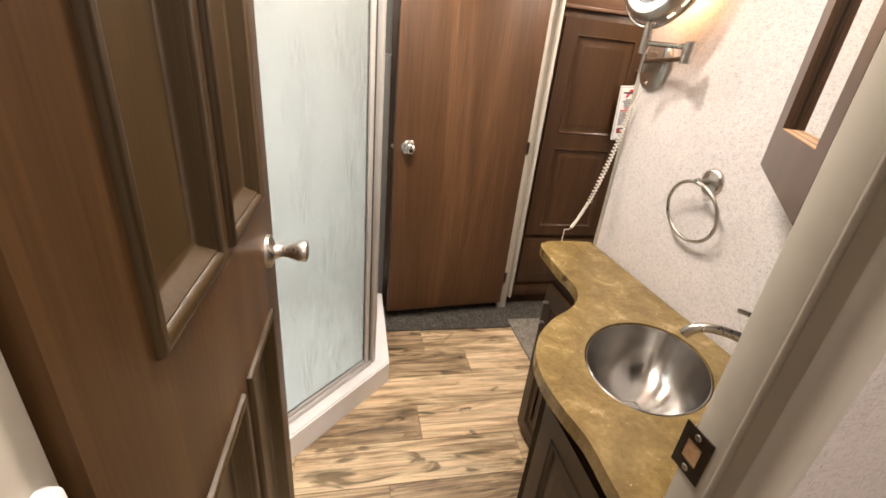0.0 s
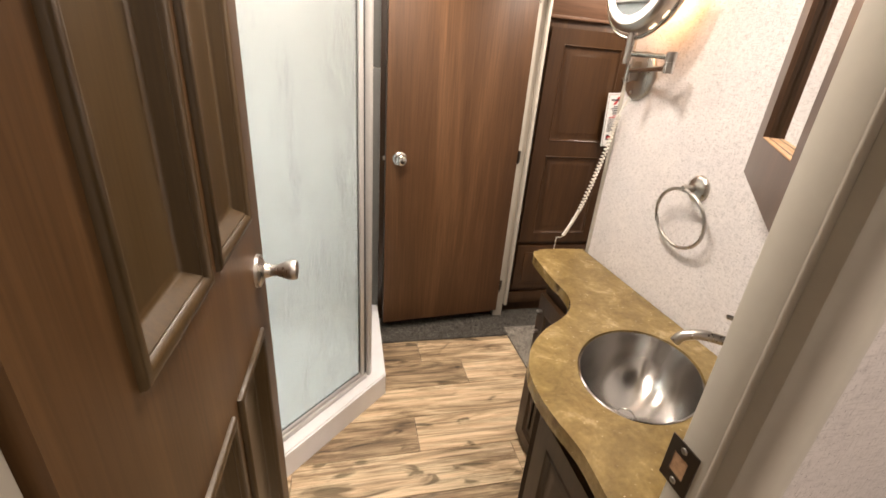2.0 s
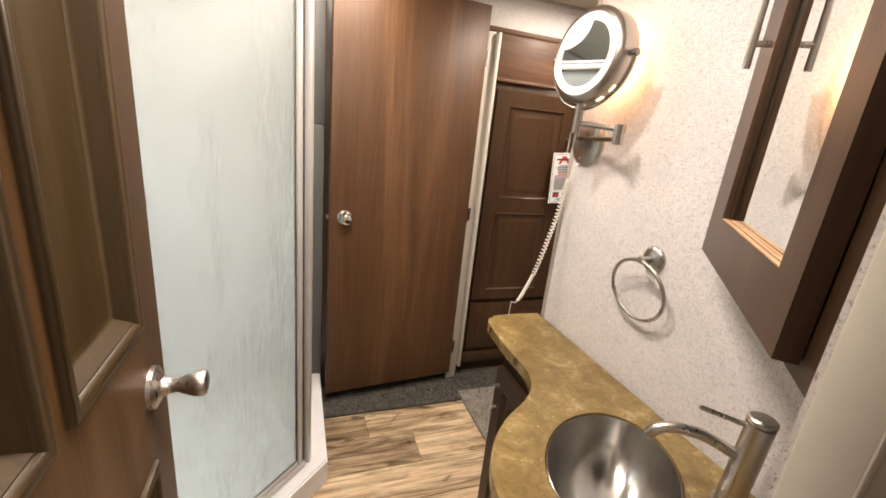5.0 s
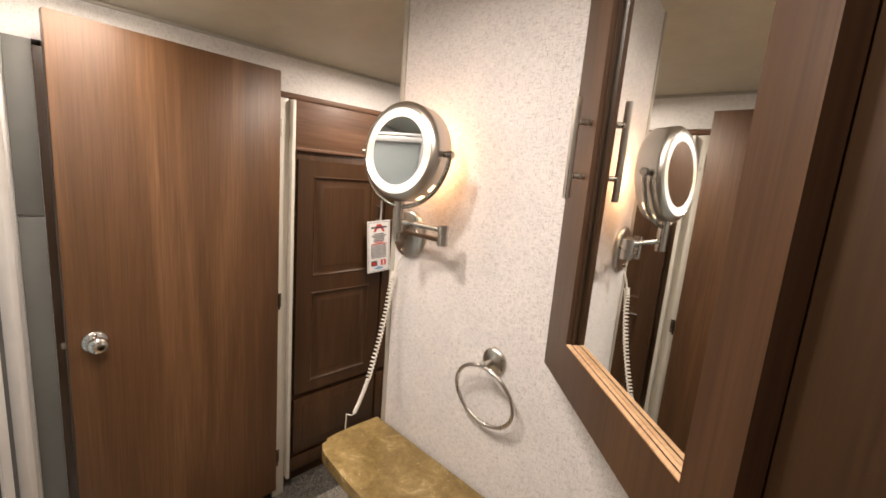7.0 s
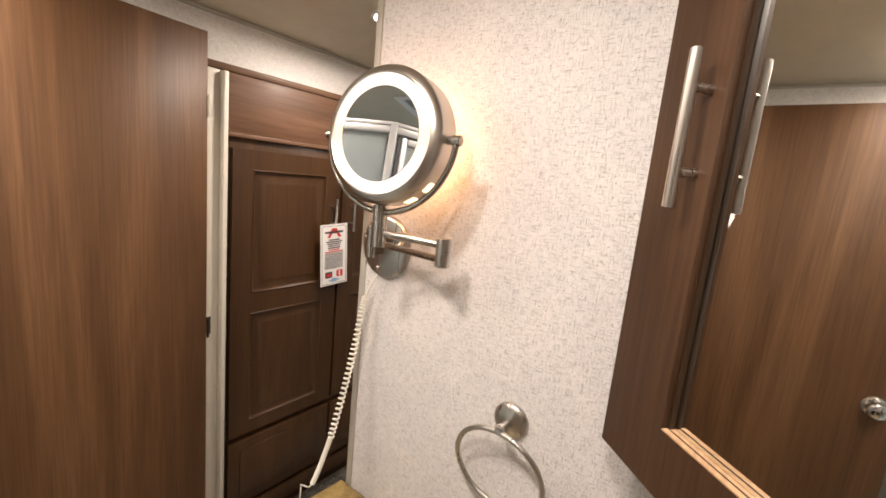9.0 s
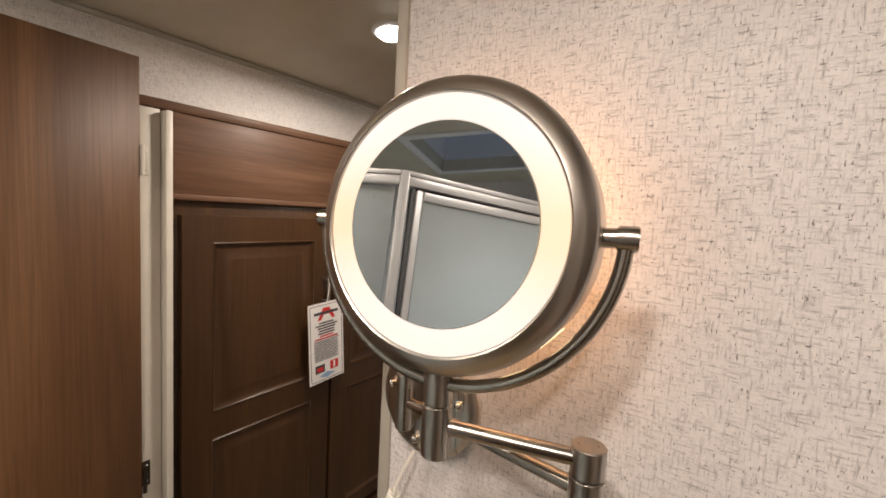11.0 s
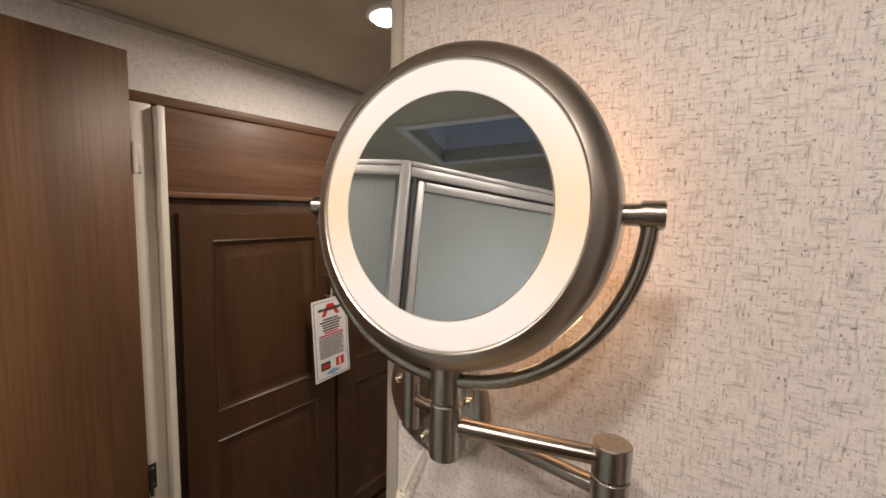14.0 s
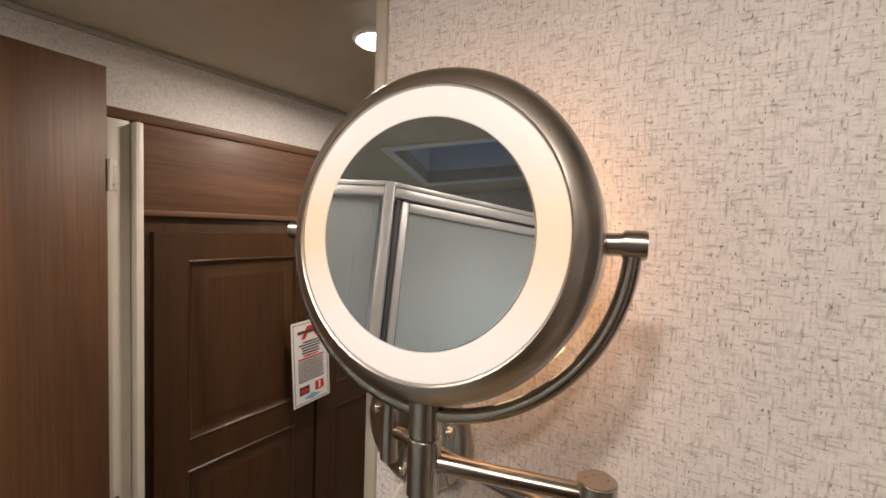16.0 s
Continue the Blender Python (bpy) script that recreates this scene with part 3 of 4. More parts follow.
def cupboard_door(x0, x1, mirrored):
    m = pose(x0, NORTH - 0.022, 0)
    w = x1 - x0
    a, b = (0.071, w - 0.071)
    holes = [(a, b, 1.038, 1.486), (a, b, 0.530, 0.964)]
    leaf = part("cupboard_door", panel_door(w, 0.480, 1.552, holes, 0.020, m), CHERRY, ward)
    for h in holes:
        part("raised_panel", raised_panel(*h, m), CHERRY, leaf)
    hx = x0 + 0.046 if mirrored else x1 - 0.038
    bar = part("bar_handle", rod((hx, NORTH - 0.052, 1.255), (hx, NORTH - 0.052, 1.395), 0.005, bevel=0.001), NICKEL, leaf, "brushed nickel bar handle")
    part("handle_post", rod((hx, NORTH - 0.052, 1.36), (hx, NORTH - 0.022, 1.36), 0.004), NICKEL, leaf)
    part("handle_post", rod((hx, NORTH - 0.052, 1.29), (hx, NORTH - 0.022, 1.29), 0.004), NICKEL, leaf)


cupboard_door(1.436, 1.891, False)
cupboard_door(1.903, 2.358, True)
for x0, x1 in ((1.436, 1.891), (1.903, 2.358)):
    dr = part("drawer_front", box(x0, x1, NORTH - 0.020, NORTH - 0.001, 0.175, 0.452, 0.004), CHERRY, ward)
    part("raised_field", box(x0 + 0.045, x1 - 0.045, NORTH - 0.024, NORTH - 0.0205, 0.215, 0.412, 0.003), CHERRY, dr)

# hang tag on the bar handle
tag = thing("hang_tag", (1.845, NORTH - 0.064, 1.02), "white printed paper tag hanging from a wardrobe handle", "tag")
TY = NORTH - 0.060
card = box(1.800, 1.936, TY - 0.0006, TY + 0.0006, 1.026, 1.285)
card = placed(card, Matrix.Translation((1.837, TY, 1.292)) @ pose(0, 0, 0, 0, -3.6, 0) @ Matrix.Translation((-1.868, -TY, -1.285)))
tagc = part("card", card, TAG_WHITE, tag)
part("string", tube([(1.838, TY - 0.001, 1.283), (1.846, NORTH - 0.061, 1.315), (1.852, NORTH - 0.059, 1.360), (1.843, NORTH - 0.057, 1.363)], 0.0012, n=6), CORD, tag)
TURN_TAG = Matrix.Translation((1.837, TY, 1.292)) @ pose(0, 0, 0, 0, -3.6, 0) @ Matrix.Translation((-1.868, -TY, -1.285))


def print_bar(x0, x1, z0, z1, mat, name="print_bar", up=0.0008):
    part(name, placed(box(x0, x1, TY - 0.0006 - up, TY - 0.0007, z0, z1), TURN_TAG), mat, tagc)


for x0, x1, z0, z1 in ((1.806, 1.930, 1.2765, 1.278), (1.806, 1.930, 1.031, 1.0325), (1.806, 1.8075, 1.031, 1.278), (1.9285, 1.930, 1.031, 1.278)):
    print_bar(x0, x1, z0, z1, INK, "border_line")
bm = bmesh.new()
vs = [bm.verts.new((x, TY - 0.0014, z)) for x, z in ((1.834, 1.230), (1.848, 1.230), (1.858, 1.246), (1.880, 1.246), (1.890, 1.230), (1.904, 1.230), (1.880, 1.268), (1.856, 1.268))]
bm.faces.new(vs)
part("emblem", placed(bm, TURN_TAG), INK_RED, tagc)
print_bar(1.822, 1.914, 1.248, 1.256, INK, "emblem_band", 0.0014)
zz = 1.222
for k, (a, b) in enumerate(((1.840, 1.896), (1.826, 1.910), (1.834, 1.902), (1.838, 1.898), (1.836, 1.900))):
    print_bar(a, b, zz - 0.0045, zz, INK)
    zz -= 0.0085
for a, b in ((1.842, 1.894), (1.822, 1.914)):
    print_bar(a, b, zz - 0.0045, zz, INK_RED)
    zz -= 0.0085
for k in range(13):
    print_bar(1.820, 1.916 - (k % 3) * 0.003, zz - 0.002, zz, INK)
    zz -= 0.0052
print_bar(1.822, 1.858, 1.058, 1.084, INK, "badge")
print_bar(1.828, 1.852, 1.064, 1.076, INK_RED, "badge_band", 0.0014)
print_bar(1.880, 1.912, 1.058, 1.086, INK_RED, "badge")
print_bar(1.892, 1.899, 1.062, 1.083, TAG_WHITE, "badge_numeral", 0.0014)
bm = bmesh.new()
bm.faces.new([bm.verts.new((x, TY - 0.0012, z)) for x, z in ((1.836, 1.045), (1.868, 1.036), (1.900, 1.045), (1.868, 1.056))])
part("emblem", placed(bm, TURN_TAG), INK_BLUE, tagc)

# filler between shower and wardrobe
fil = thing("filler_panel", (0.63, NORTH, 0), "grey painted filler panel beside the shower", "panel", kind="structure")
part("upper_board", box(0.596, 0.654, NORTH - 0.012, NORTH - 0.001, 1.322, 1.812, 0.002), GREYPAINT, fil)
part("lower_board", box(0.596, 0.654, NORTH - 0.012, NORTH - 0.001, 0.008, 1.318, 0.002), GREYPAINT, fil)

# cream hinge post at the walnut door
post = thing("door_post", (1.37, NORTH, 0), "cream painted hinge post with a proud edge strip", "door post", kind="structure")
part("face_board", box(1.331, 1.386, NORTH - 0.036, NORTH - 0.001, 0.008, 1.785, 0.002), CREAM, post)
part("edge_strip", box(1.387, 1.402, NORTH - 0.062, NORTH - 0.001, 0.090, 1.782, 0.003), CREAM, post)
for z in (1.668, 0.956, 0.215):
    h = part("hinge_leaf", box(1.346, 1.362, NORTH - 0.039, NORTH - 0.0365, z - 0.030, z + 0.030, 0.001), CREAM if z > 1.2 else DARKMETAL, post)
    for dz in (-0.019, 0.019):
        part("screw", lathe([(0, 0.0012), (0.002, 0.001), (0.003, 0)], pose(1.355, NORTH - 0.039, z + dz, 90), 12), NICKEL, h)

# ---------------------------------------------------------------- walnut door, open against the far wall
DA, DB = Vector((0.676, 2.565, 0)), Vector((1.340, 2.632, 0))   # free edge and hinge edge, front face
ang = math.degrees(math.atan2(DB.y - DA.y, DB.x - DA.x))
wm = pose(DA.x, DA.y, 0, 0, 0, ang)
W = (DB - DA).length
wd = thing("door_walnut", tuple(DA), "flat walnut-laminate door standing open against the wardrobe", "door", kind="structure")
part("leaf", placed(box(0, W, 0, 0.030, 0.060, 1.878, 0.0015), wm), WALNUT, wd)
part("edge_band", placed(box(-0.0012, -0.0002, 0.001, 0.029, 0.062, 1.876), wm), CHERRY, wd)
KN = wm @ pose(0.062, 0, 0.944, 90)
kn = part("door_knob", lathe([(0.0, 0.060), (0.012, 0.060), (0.020, 0.057), (0.0255, 0.050), (0.0265, 0.043), (0.024, 0.034), (0.016, 0.027), (0.012, 0.020), (0.012, 0.010)], KN, 40), CHROME, wd, "polished chrome privacy knob")
part("rosette", lathe([(0.013, 0.012), (0.026, 0.010), (0.032, 0.005), (0.033, 0.0)], KN, 40), CHROME, kn)
part("privacy_button", lathe([(0, 0.0635), (0.004, 0.063), (0.005, 0.060)], KN, 20), DARKMETAL, kn)
part("latch_bolt", placed(box(-0.012, -0.0015, 0.008, 0.022, 0.936, 0.952, 0.002), wm), NICKEL, wd, "nickel latch bolt")
for z in (1.668, 0.956, 0.215):
    part("hinge_knuckle", rod((DB.x + 0.004, DB.y - 0.002, z - 0.032), (DB.x + 0.004, DB.y - 0.002, z + 0.032), 0.004, n=12), DARKMETAL if z < 1.2 else CREAM, wd)

# ---------------------------------------------------------------- bathroom door, open inwards
BX, BY0, BY1 = 0.346, 0.862, 1.444
bd = thing("door_bathroom", (BX, BY0, 0), "dark cherry four-panel door standing open into the bathroom", "door", kind="structure")
bmx = Matrix.Translation((BX, BY0, 0)) @ pose(0, 0, 0, 0, 0, 90)     # local x runs into the room, -y faces the walker
BW = BY1 - BY0
u1, u2, u3, u4 = 0.098, 0.284, 0.313, 0.503
holes = [(u1, u2, 1.078, 1.760), (u3, u4, 1.078, 1.760), (u1, u2, 0.150, 0.866), (u3, u4, 0.150, 0.866)]
leaf = part("leaf", panel_door(BW, 0.03, 1.885, holes, 0.034, bmx), CHERRY_BATH, bd)
BOLD = [(-0.001, -0.004), (0.0, 0.0004), (0.0008, 0.005), (0.003, 0.0075), (0.007, 0.0085), (0.011, 0.0075), (0.015, 0.0030), (0.0165, 0.0004), (0.0195, 0.0010), (0.024, -0.0040), (0.030, -0.0125), (0.034, -0.0155), (0.042, -0.0155)]
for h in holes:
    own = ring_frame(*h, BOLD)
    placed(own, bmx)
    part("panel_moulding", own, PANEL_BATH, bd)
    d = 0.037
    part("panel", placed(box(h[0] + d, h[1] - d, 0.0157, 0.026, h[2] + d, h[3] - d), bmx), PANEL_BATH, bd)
BK = bmx @ pose(BW - 0.058, 0, 0.974, 90)
bk = part("door_knob", lathe([(0.0, 0.071), (0.010, 0.071), (0.017, 0.069), (0.0195, 0.064), (0.0185, 0.054), (0.014, 0.042), (0.0105, 0.033), (0.0105, 0.022)], BK, 40), NICKEL, bd, "brushed nickel tulip knob")
part("rosette", lathe([(0.0105, 0.026), (0.013, 0.022), (0.0145, 0.014), (0.022, 0.010), (0.030, 0.006), (0.031, 0.0)], BK, 40), NICKEL, bk)
part("latch_plate", placed(box(BW + 0.0003, BW + 0.002, 0.006, 0.028, 0.945, 1.003, 0.0008), bmx), NICKEL, bd)
for z in (0.25, 1.018, 1.68):
    hg = part("hinge", rod((BX + 0.006, BY0 - 0.006, z - 0.035), (BX + 0.006, BY0 - 0.006, z + 0.035), 0.0038, n=14), DARKMETAL, bd)
    part("hinge_plate", box(BX - 0.016, BX + 0.0035, BY0 - 0.0055, BY0 - 0.0035, z - 0.035, z + 0.035, 0.0005), DARKMETAL, hg)

bumper = thing("door_bumper", (BX - 0.02, LEFT1, 1.03), "small white plastic bumper at the hinge jamb", "bumper")
part("pad", lathe([(0.0, 0.010), (0.008, 0.0095), (0.012, 0.006), (0.013, 0.0)], pose(DOOR_L + 0.0005, 0.838, 1.078, 0, 90), 24), WHITE, bumper)

# strike plate on the jamb
SX, SY, SZ = DOOR_R, 0.905, 0.972
sp = thing("strike_plate", (SX, SY, SZ - 0.029), "dark bronze strike plate on the door jamb", "strike plate")
pm = panel_door(0.036, -0.0285, 0.0285, [(0.008, 0.027, -0.013, 0.012)], 0.0016, pose(SX - 0.0019, SY - 0.018, SZ, 0, 0, 0) @ pose(0, 0.036, 0, 0, 0, -90) @ pose(0, 0, 0))
part("plate", pm, DARKMETAL, sp)
part("worn_mortise", box(SX - 0.0010, SX - 0.0004, SY - 0.0105, SY + 0.0105, SZ - 0.014, SZ + 0.013), MAPLE_EDGE, sp, "bare wood showing in the latch hole")
for z in (-0.021, 0.021):
    part("screw", lathe([(0, 0.0016), (0.003, 0.0012), (0.004, 0)], pose(SX - 0.0018, SY, SZ + z, 0, -90), 16), NICKEL, sp)

# ---------------------------------------------------------------- shower
CURB = [(0.652, 2.685), (0.652, 2.100), (0.205, 1.655), (-0.445, 1.655), (-0.445, 2.685)]
sh = thing("shower", (0.1, 2.2, 0), "corner shower with obscure glass in aluminium frames on a white pan", "shower")
IN = [(0.530, 2.685), (0.530, 2.130), (0.142, 1.742), (-0.445, 1.742), (-0.445, 2.685)]
bm = bmesh.new()
o0, o1 = [bm.verts.new((*p, 0)) for p in CURB], [bm.verts.new((*p, 0.105)) for p in CURB]
i1, i0 = [bm.verts.new((*p, 0.105)) for p in IN], [bm.verts.new((*p, 0.04)) for p in IN]
for k in range(4):
    bm.faces.new((o0[k], o0[k + 1], o1[k + 1], o1[k]))
    bm.faces.new((o1[k], o1[k + 1], i1[k + 1], i1[k]))
    bm.faces.new((i1[k], i1[k + 1], i0[k + 1], i0[k]))
bm.faces.new(i0)
bmesh.ops.bevel(bm, geom=[e for e in bm.edges if all(abs(v.co.z - 0.105) < 1e-5 for v in e.verts)], offset=0.006, segments=3, affect="EDGES")
part("shower_pan", bm, WHITE, sh, "glossy white moulded shower pan")
bm = box(-0.449, -0.440, 1.66, 2.689, 0.10, 1.90)
box(-0.440, 0.560, 2.680, 2.689, 0.10, 1.90, 0, bm)
part("surround", bm, WHITE, sh, "white moulded wall surround")
TOPZ = 1.790


def bar_on(a, b, w, z0, z1, bevel=0.003):
    """A bar from a to b in plan, w across the glass, tall from z0 to z1."""
    a, b = Vector((*a, 0)), Vector((*b, 0))
    L = (b - a).length
    return placed(box(0, L, -w / 2, w / 2, z0, z1, bevel), pose(a.x, a.y, 0, 0, 0, math.degrees(math.atan2(b.y - a.y, b.x - a.x))))


P0, P1, P2, P3 = (0.576, 2.679), (0.576, 2.112), (0.164, 1.700), (-0.438, 1.700)
for a, b in ((P0, P1), (P1, P2), (P2, P3)):
    A, B = Vector(a), Vector(b)
    t = (B - A).normalized()
    part("head_rail", bar_on(A + t * 0.006, B - t * 0.006, 0.036, TOPZ - 0.013, TOPZ), ALU, sh)
    part("head_rail", bar_on(A + t * 0.008, B - t * 0.008, 0.031, TOPZ - 0.038, TOPZ - 0.0132), ALU, sh)
    part("bottom_rail", bar_on(A + t * 0.02, B - t * 0.02, 0.030, 0.106, 0.128), ALU, sh)
    if (a, b) == (P1, P2):
        fr = part("glass_frame", bar_on(A + t * 0.032, A + t * 0.052, 0.022, 0.130, TOPZ - 0.044), ALU, sh)
        part("frame_stile", bar_on(B - t * 0.052, B - t * 0.032, 0.022, 0.130, TOPZ - 0.044), ALU, fr)
        part("frame_rail", bar_on(A + t * 0.053, B - t * 0.053, 0.022, TOPZ - 0.068, TOPZ - 0.0445), ALU, fr)
        part("frame_rail", bar_on(A + t * 0.053, B - t * 0.053, 0.018, 0.1295, 0.146), ALU, fr)
        for e in (A + t * 0.0185, B - t * 0.0315):
            part("seal", bar_on(e, e + t * 0.013, 0.012, 0.131, TOPZ - 0.040), SEAL, fr)
        for e in (A + t * 0.0523, B - t * 0.0553):
            part("seal", bar_on(e, e + t * 0.003, 0.009, 0.1505, TOPZ - 0.070), SEAL, fr)
        part("seal", bar_on(A + t * 0.0555, B - t * 0.0555, 0.009, 0.1462, 0.150), SEAL, fr)
        part("seal", bar_on(A + t * 0.034, B - t * 0.034, 0.012, TOPZ - 0.0438, TOPZ - 0.0386), SEAL, fr)
    else:
        part("seal", bar_on(A + t * 0.027, B - t * 0.027, 0.010, 0.1285, 0.134), SEAL, sh)
    m = 0.053 if (a, b) == (P1, P2) else 0.024
    part("glass_pane", bar_on(A + t * m, B - t * m, 0.005, 0.1505 if m > 0.03 else 0.1345, TOPZ - (0.0685 if m > 0.03 else 0.039), 0), GLASS, sh, "obscure rain-pattern glass")
for p in (P1, P2):
    part("corner_post", placed(box(-0.0135, 0.0135, -0.0135, 0.0135, 0.106, TOPZ + 0.001, 0.006), pose(*p, 0, 0, 0, 67.5 if p == P1 else 22.5)), ALU, sh)
part("wall_channel", box(P0[0] - 0.015, P0[0] + 0.015, P0[1] - 0.025, P0[1] - 0.0005, 0.13, TOPZ - 0.04, 0.002), ALU, sh)

# ---------------------------------------------------------------- vanity
CZ = 0.745
LINE = [(1.383, 0.940), (0.893, 0.940), (0.894, 1.02), (0.898, 1.11), (0.886, 1.185), (0.881, 1.255), (0.892, 1.330), (0.930, 1.405), (0.995, 1.470), (1.070, 1.520), (1.118, 1.570), (1.143, 1.640), (1.143, 1.740), (1.149, 1.840), (1.156, 1.915), (1.172, 1.950), (1.205, 1.968), (1.300, 1.972), (1.383, 1.972)]
mid = smooth_line([(x, y, 0) for x, y in LINE[1:-1]], 5)
outline = [LINE[0]] + [(p.x, p.y) for p in mid] + [LINE[-1]]
SINK = (1.146, 1.294)
SR = 0.146
OVAL = pose(*SINK, CZ, 0, 0, 41) @ Matrix.Diagonal((1.20, 0.90, 1, 1))
ct = thing("countertop", (1.15, 1.4, CZ - 0.035), "mottled olive-gold countertop with a curved front edge", "countertop")
bm = prism(outline[::-1], CZ - 0.034, CZ, 0.008)
slab = part("slab", bm, COUNTER, ct)
# round cut-out for the basin
cut = new("cutter", mesh_of("cutter", placed(rod((0, 0, -0.1), (0, 0, 0.1), SR, n=72), OVAL), COUNTER))
mod = slab.modifiers.new("basin_hole", "BOOLEAN")
mod.object, mod.solver = cut, "EXACT"
deps = bpy.context.evaluated_depsgraph_get()
deps.update()
cut_mesh = bpy.data.meshes.new_from_object(slab.evaluated_get(deps))
slab.modifiers.clear()
slab.data = cut_mesh
for p in cut_mesh.polygons:
    p.use_smooth = abs(p.normal.z) < 0.99
bpy.data.objects.remove(cut)

basin = thing("sink", (*SINK, CZ - 0.14), "oval brushed stainless steel undermount basin", "sink")
prof = [(SR + 0.004, -0.0345), (SR + 0.004, -0.030), (SR - 0.0005, -0.012), (SR - 0.003, -0.003), (SR - 0.006, -0.002), (SR - 0.008, -0.010), (SR - 0.014, -0.050), (SR - 0.028, -0.090), (SR - 0.055, -0.118), (SR - 0.095, -0.132), (0.024, -0.137), (0.022, -0.140), (0.0, -0.140)]
part("bowl", lathe(prof, OVAL, 72), STEEL, basin)
part("drain", lathe([(0.021, -0.139), (0.020, -0.1355), (0.012, -0.1365), (0, -0.1375)], pose(*SINK, CZ), 32), CHROME, basin)

fau = thing("faucet", (1.300, 1.165, CZ), "brushed nickel single-lever basin faucet", "faucet")
FX, FY = 1.305, 1.165
part("body", rod((FX, FY, CZ), (FX + 0.004, FY - 0.003, CZ + 0.185), 0.023, bevel=0.004, n=32), NICKEL, fau)
part("base_ring", lathe([(0.0, 0.0), (0.029, 0.0), (0.029, 0.004), (0.026, 0.007), (0.0235, 0.007)], pose(FX, FY, CZ), 32), NICKEL, fau)
sp_line = smooth_line([(FX - 0.015, FY + 0.012, CZ + 0.110), (FX - 0.055, FY + 0.044, CZ + 0.128), (FX - 0.095, FY + 0.073, CZ + 0.130), (FX - 0.120, FY + 0.090, CZ + 0.118), (FX - 0.130, FY + 0.096, CZ + 0.100)], 6)
part("spout", tube(sp_line, 0.0105, n=16), NICKEL, fau)
part("lever", rod((FX - 0.010, FY + 0.010, CZ + 0.172), (1.238, 1.226, CZ + 0.181), 0.0048, bevel=0.0015), NICKEL, fau)
part("cap", lathe([(0.0235, 0.0), (0.0235, 0.006), (0.020, 0.009), (0, 0.009)], pose(FX + 0.004, FY - 0.003, CZ + 0.186), 32), NICKEL, fau)

# cabinet under the counter
van = thing("vanity_cabinet", (1.2, 1.5, 0), "dark cherry vanity cabinet with a stepped front", "cabinet")
foot = [(1.384, 0.942), (0.935, 0.942), (0.935, 1.30), (1.165, 1.60), (1.165, 1.800), (1.384, 1.800)]
bm = prism(foot[::-1], 0.085, CZ - 0.036, 0.0)
bmesh.ops.delete(bm, geom=[f for f in bm.faces if all(v.co.z > CZ - 0.04 for v in f.verts)], context="FACES_ONLY")
# shade below the counter is in the wood colour of carcass and fronts
part("carcass", bm, CHERRY_SHADED, van)
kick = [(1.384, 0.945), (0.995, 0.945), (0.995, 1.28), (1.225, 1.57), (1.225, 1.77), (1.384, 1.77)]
# board coloured as dark as the shade under the cabinet
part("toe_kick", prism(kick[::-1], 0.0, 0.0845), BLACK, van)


def vanity_front(a, b, z0, z1, panels=True):
    a, b = Vector((*a, 0)), Vector((*b, 0))
    d = b - a
    m = pose(a.x, a.y, 0, 0, 0, math.degrees(math.atan2(d.y, d.x))) @ Matrix.Translation((0, -0.020, 0))
    w = d.length
    if panels:
        hole = [(0.050, w - 0.050, z0 + 0.055, z1 - 0.055)]
        leaf = part("cabinet_door", panel_door(w, z0, z1, hole, 0.019, m), CHERRY_SHADED, van)
        part("raised_panel", raised_panel(*hole[0], m), CHERRY_SHADED, leaf)
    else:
        leaf = part("drawer_front", placed(box(0, w, 0, 0.019, z0, z1, 0.004), m), CHERRY_SHADED, van)
    return leaf


vanity_front((1.165, 1.795), (1.165, 1.605), 0.03, 0.66)
vanity_front((1.155, 1.588), (0.942, 1.310), 0.10, 0.66)
vanity_front((0.935, 1.285), (0.935, 0.960), 0.10, 0.66)
for z in (0.52, 0.60):
    part("drawer_pull", box(1.128, 1.146, 1.762, 1.776, z, z + 0.008, 0.002), NICKEL, van)

# ---------------------------------------------------------------- corner medicine cabinet
def diag(s, z=0.0, out=0.0):
    """Along the slanted face from the vanity wall; out: proud of the face frame."""
    k = math.sqrt(0.5)
    return Vector((1.386 - k * s - k * out, 1.386 - k * s + k * out, z))


MC0, MC1 = 1.166, 2.05
med = thing("medicine_cabinet", tuple(diag(0.3, MC0)), "brown corner cabinet with a framed mirror door, hung above the vanity", "cabinet")
k = math.sqrt(0.5)
mm = Matrix(((-k, k, 0, 1.386), (-k, -k, 0, 1.386), (0, 0, 1, 0), (0, 0, 0, 1)))   # local x along the face, -y out of it
LEN = 0.640
body = [(1.386, 1.356), (1.386, 0.9275), (0.9575, 0.9275)]
# box, face frame and bead take the cherry with shade coloured in
part("box", prism(body, MC0 + 0.002, MC1, 0.0), CHERRY_SHADED, med)
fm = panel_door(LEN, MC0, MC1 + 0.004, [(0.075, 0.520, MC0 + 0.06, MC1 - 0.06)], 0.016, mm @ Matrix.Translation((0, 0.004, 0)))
part("face_frame", fm, CHERRY_SHADED, med)
D0, D1, DZ0, DZ1 = 0.060, 0.546, 1.184, 2.02
dm = mm @ pose(0.556, -0.0205, 0, 0, 0, 1.96) @ Matrix.Translation((-0.556, 0, 0))   # not quite shut
I0, I1, IZ0, IZ1 = 0.160, 0.486, 1.262, 1.95
mdoor = part("mirror_door", placed(panel_door(D1 - D0, DZ0, DZ1, [(I0 - D0, I1 - D0, IZ0, IZ1)], 0.0225, Matrix.Translation((D0, 0, 0))), dm), CHERRY_RED, med)
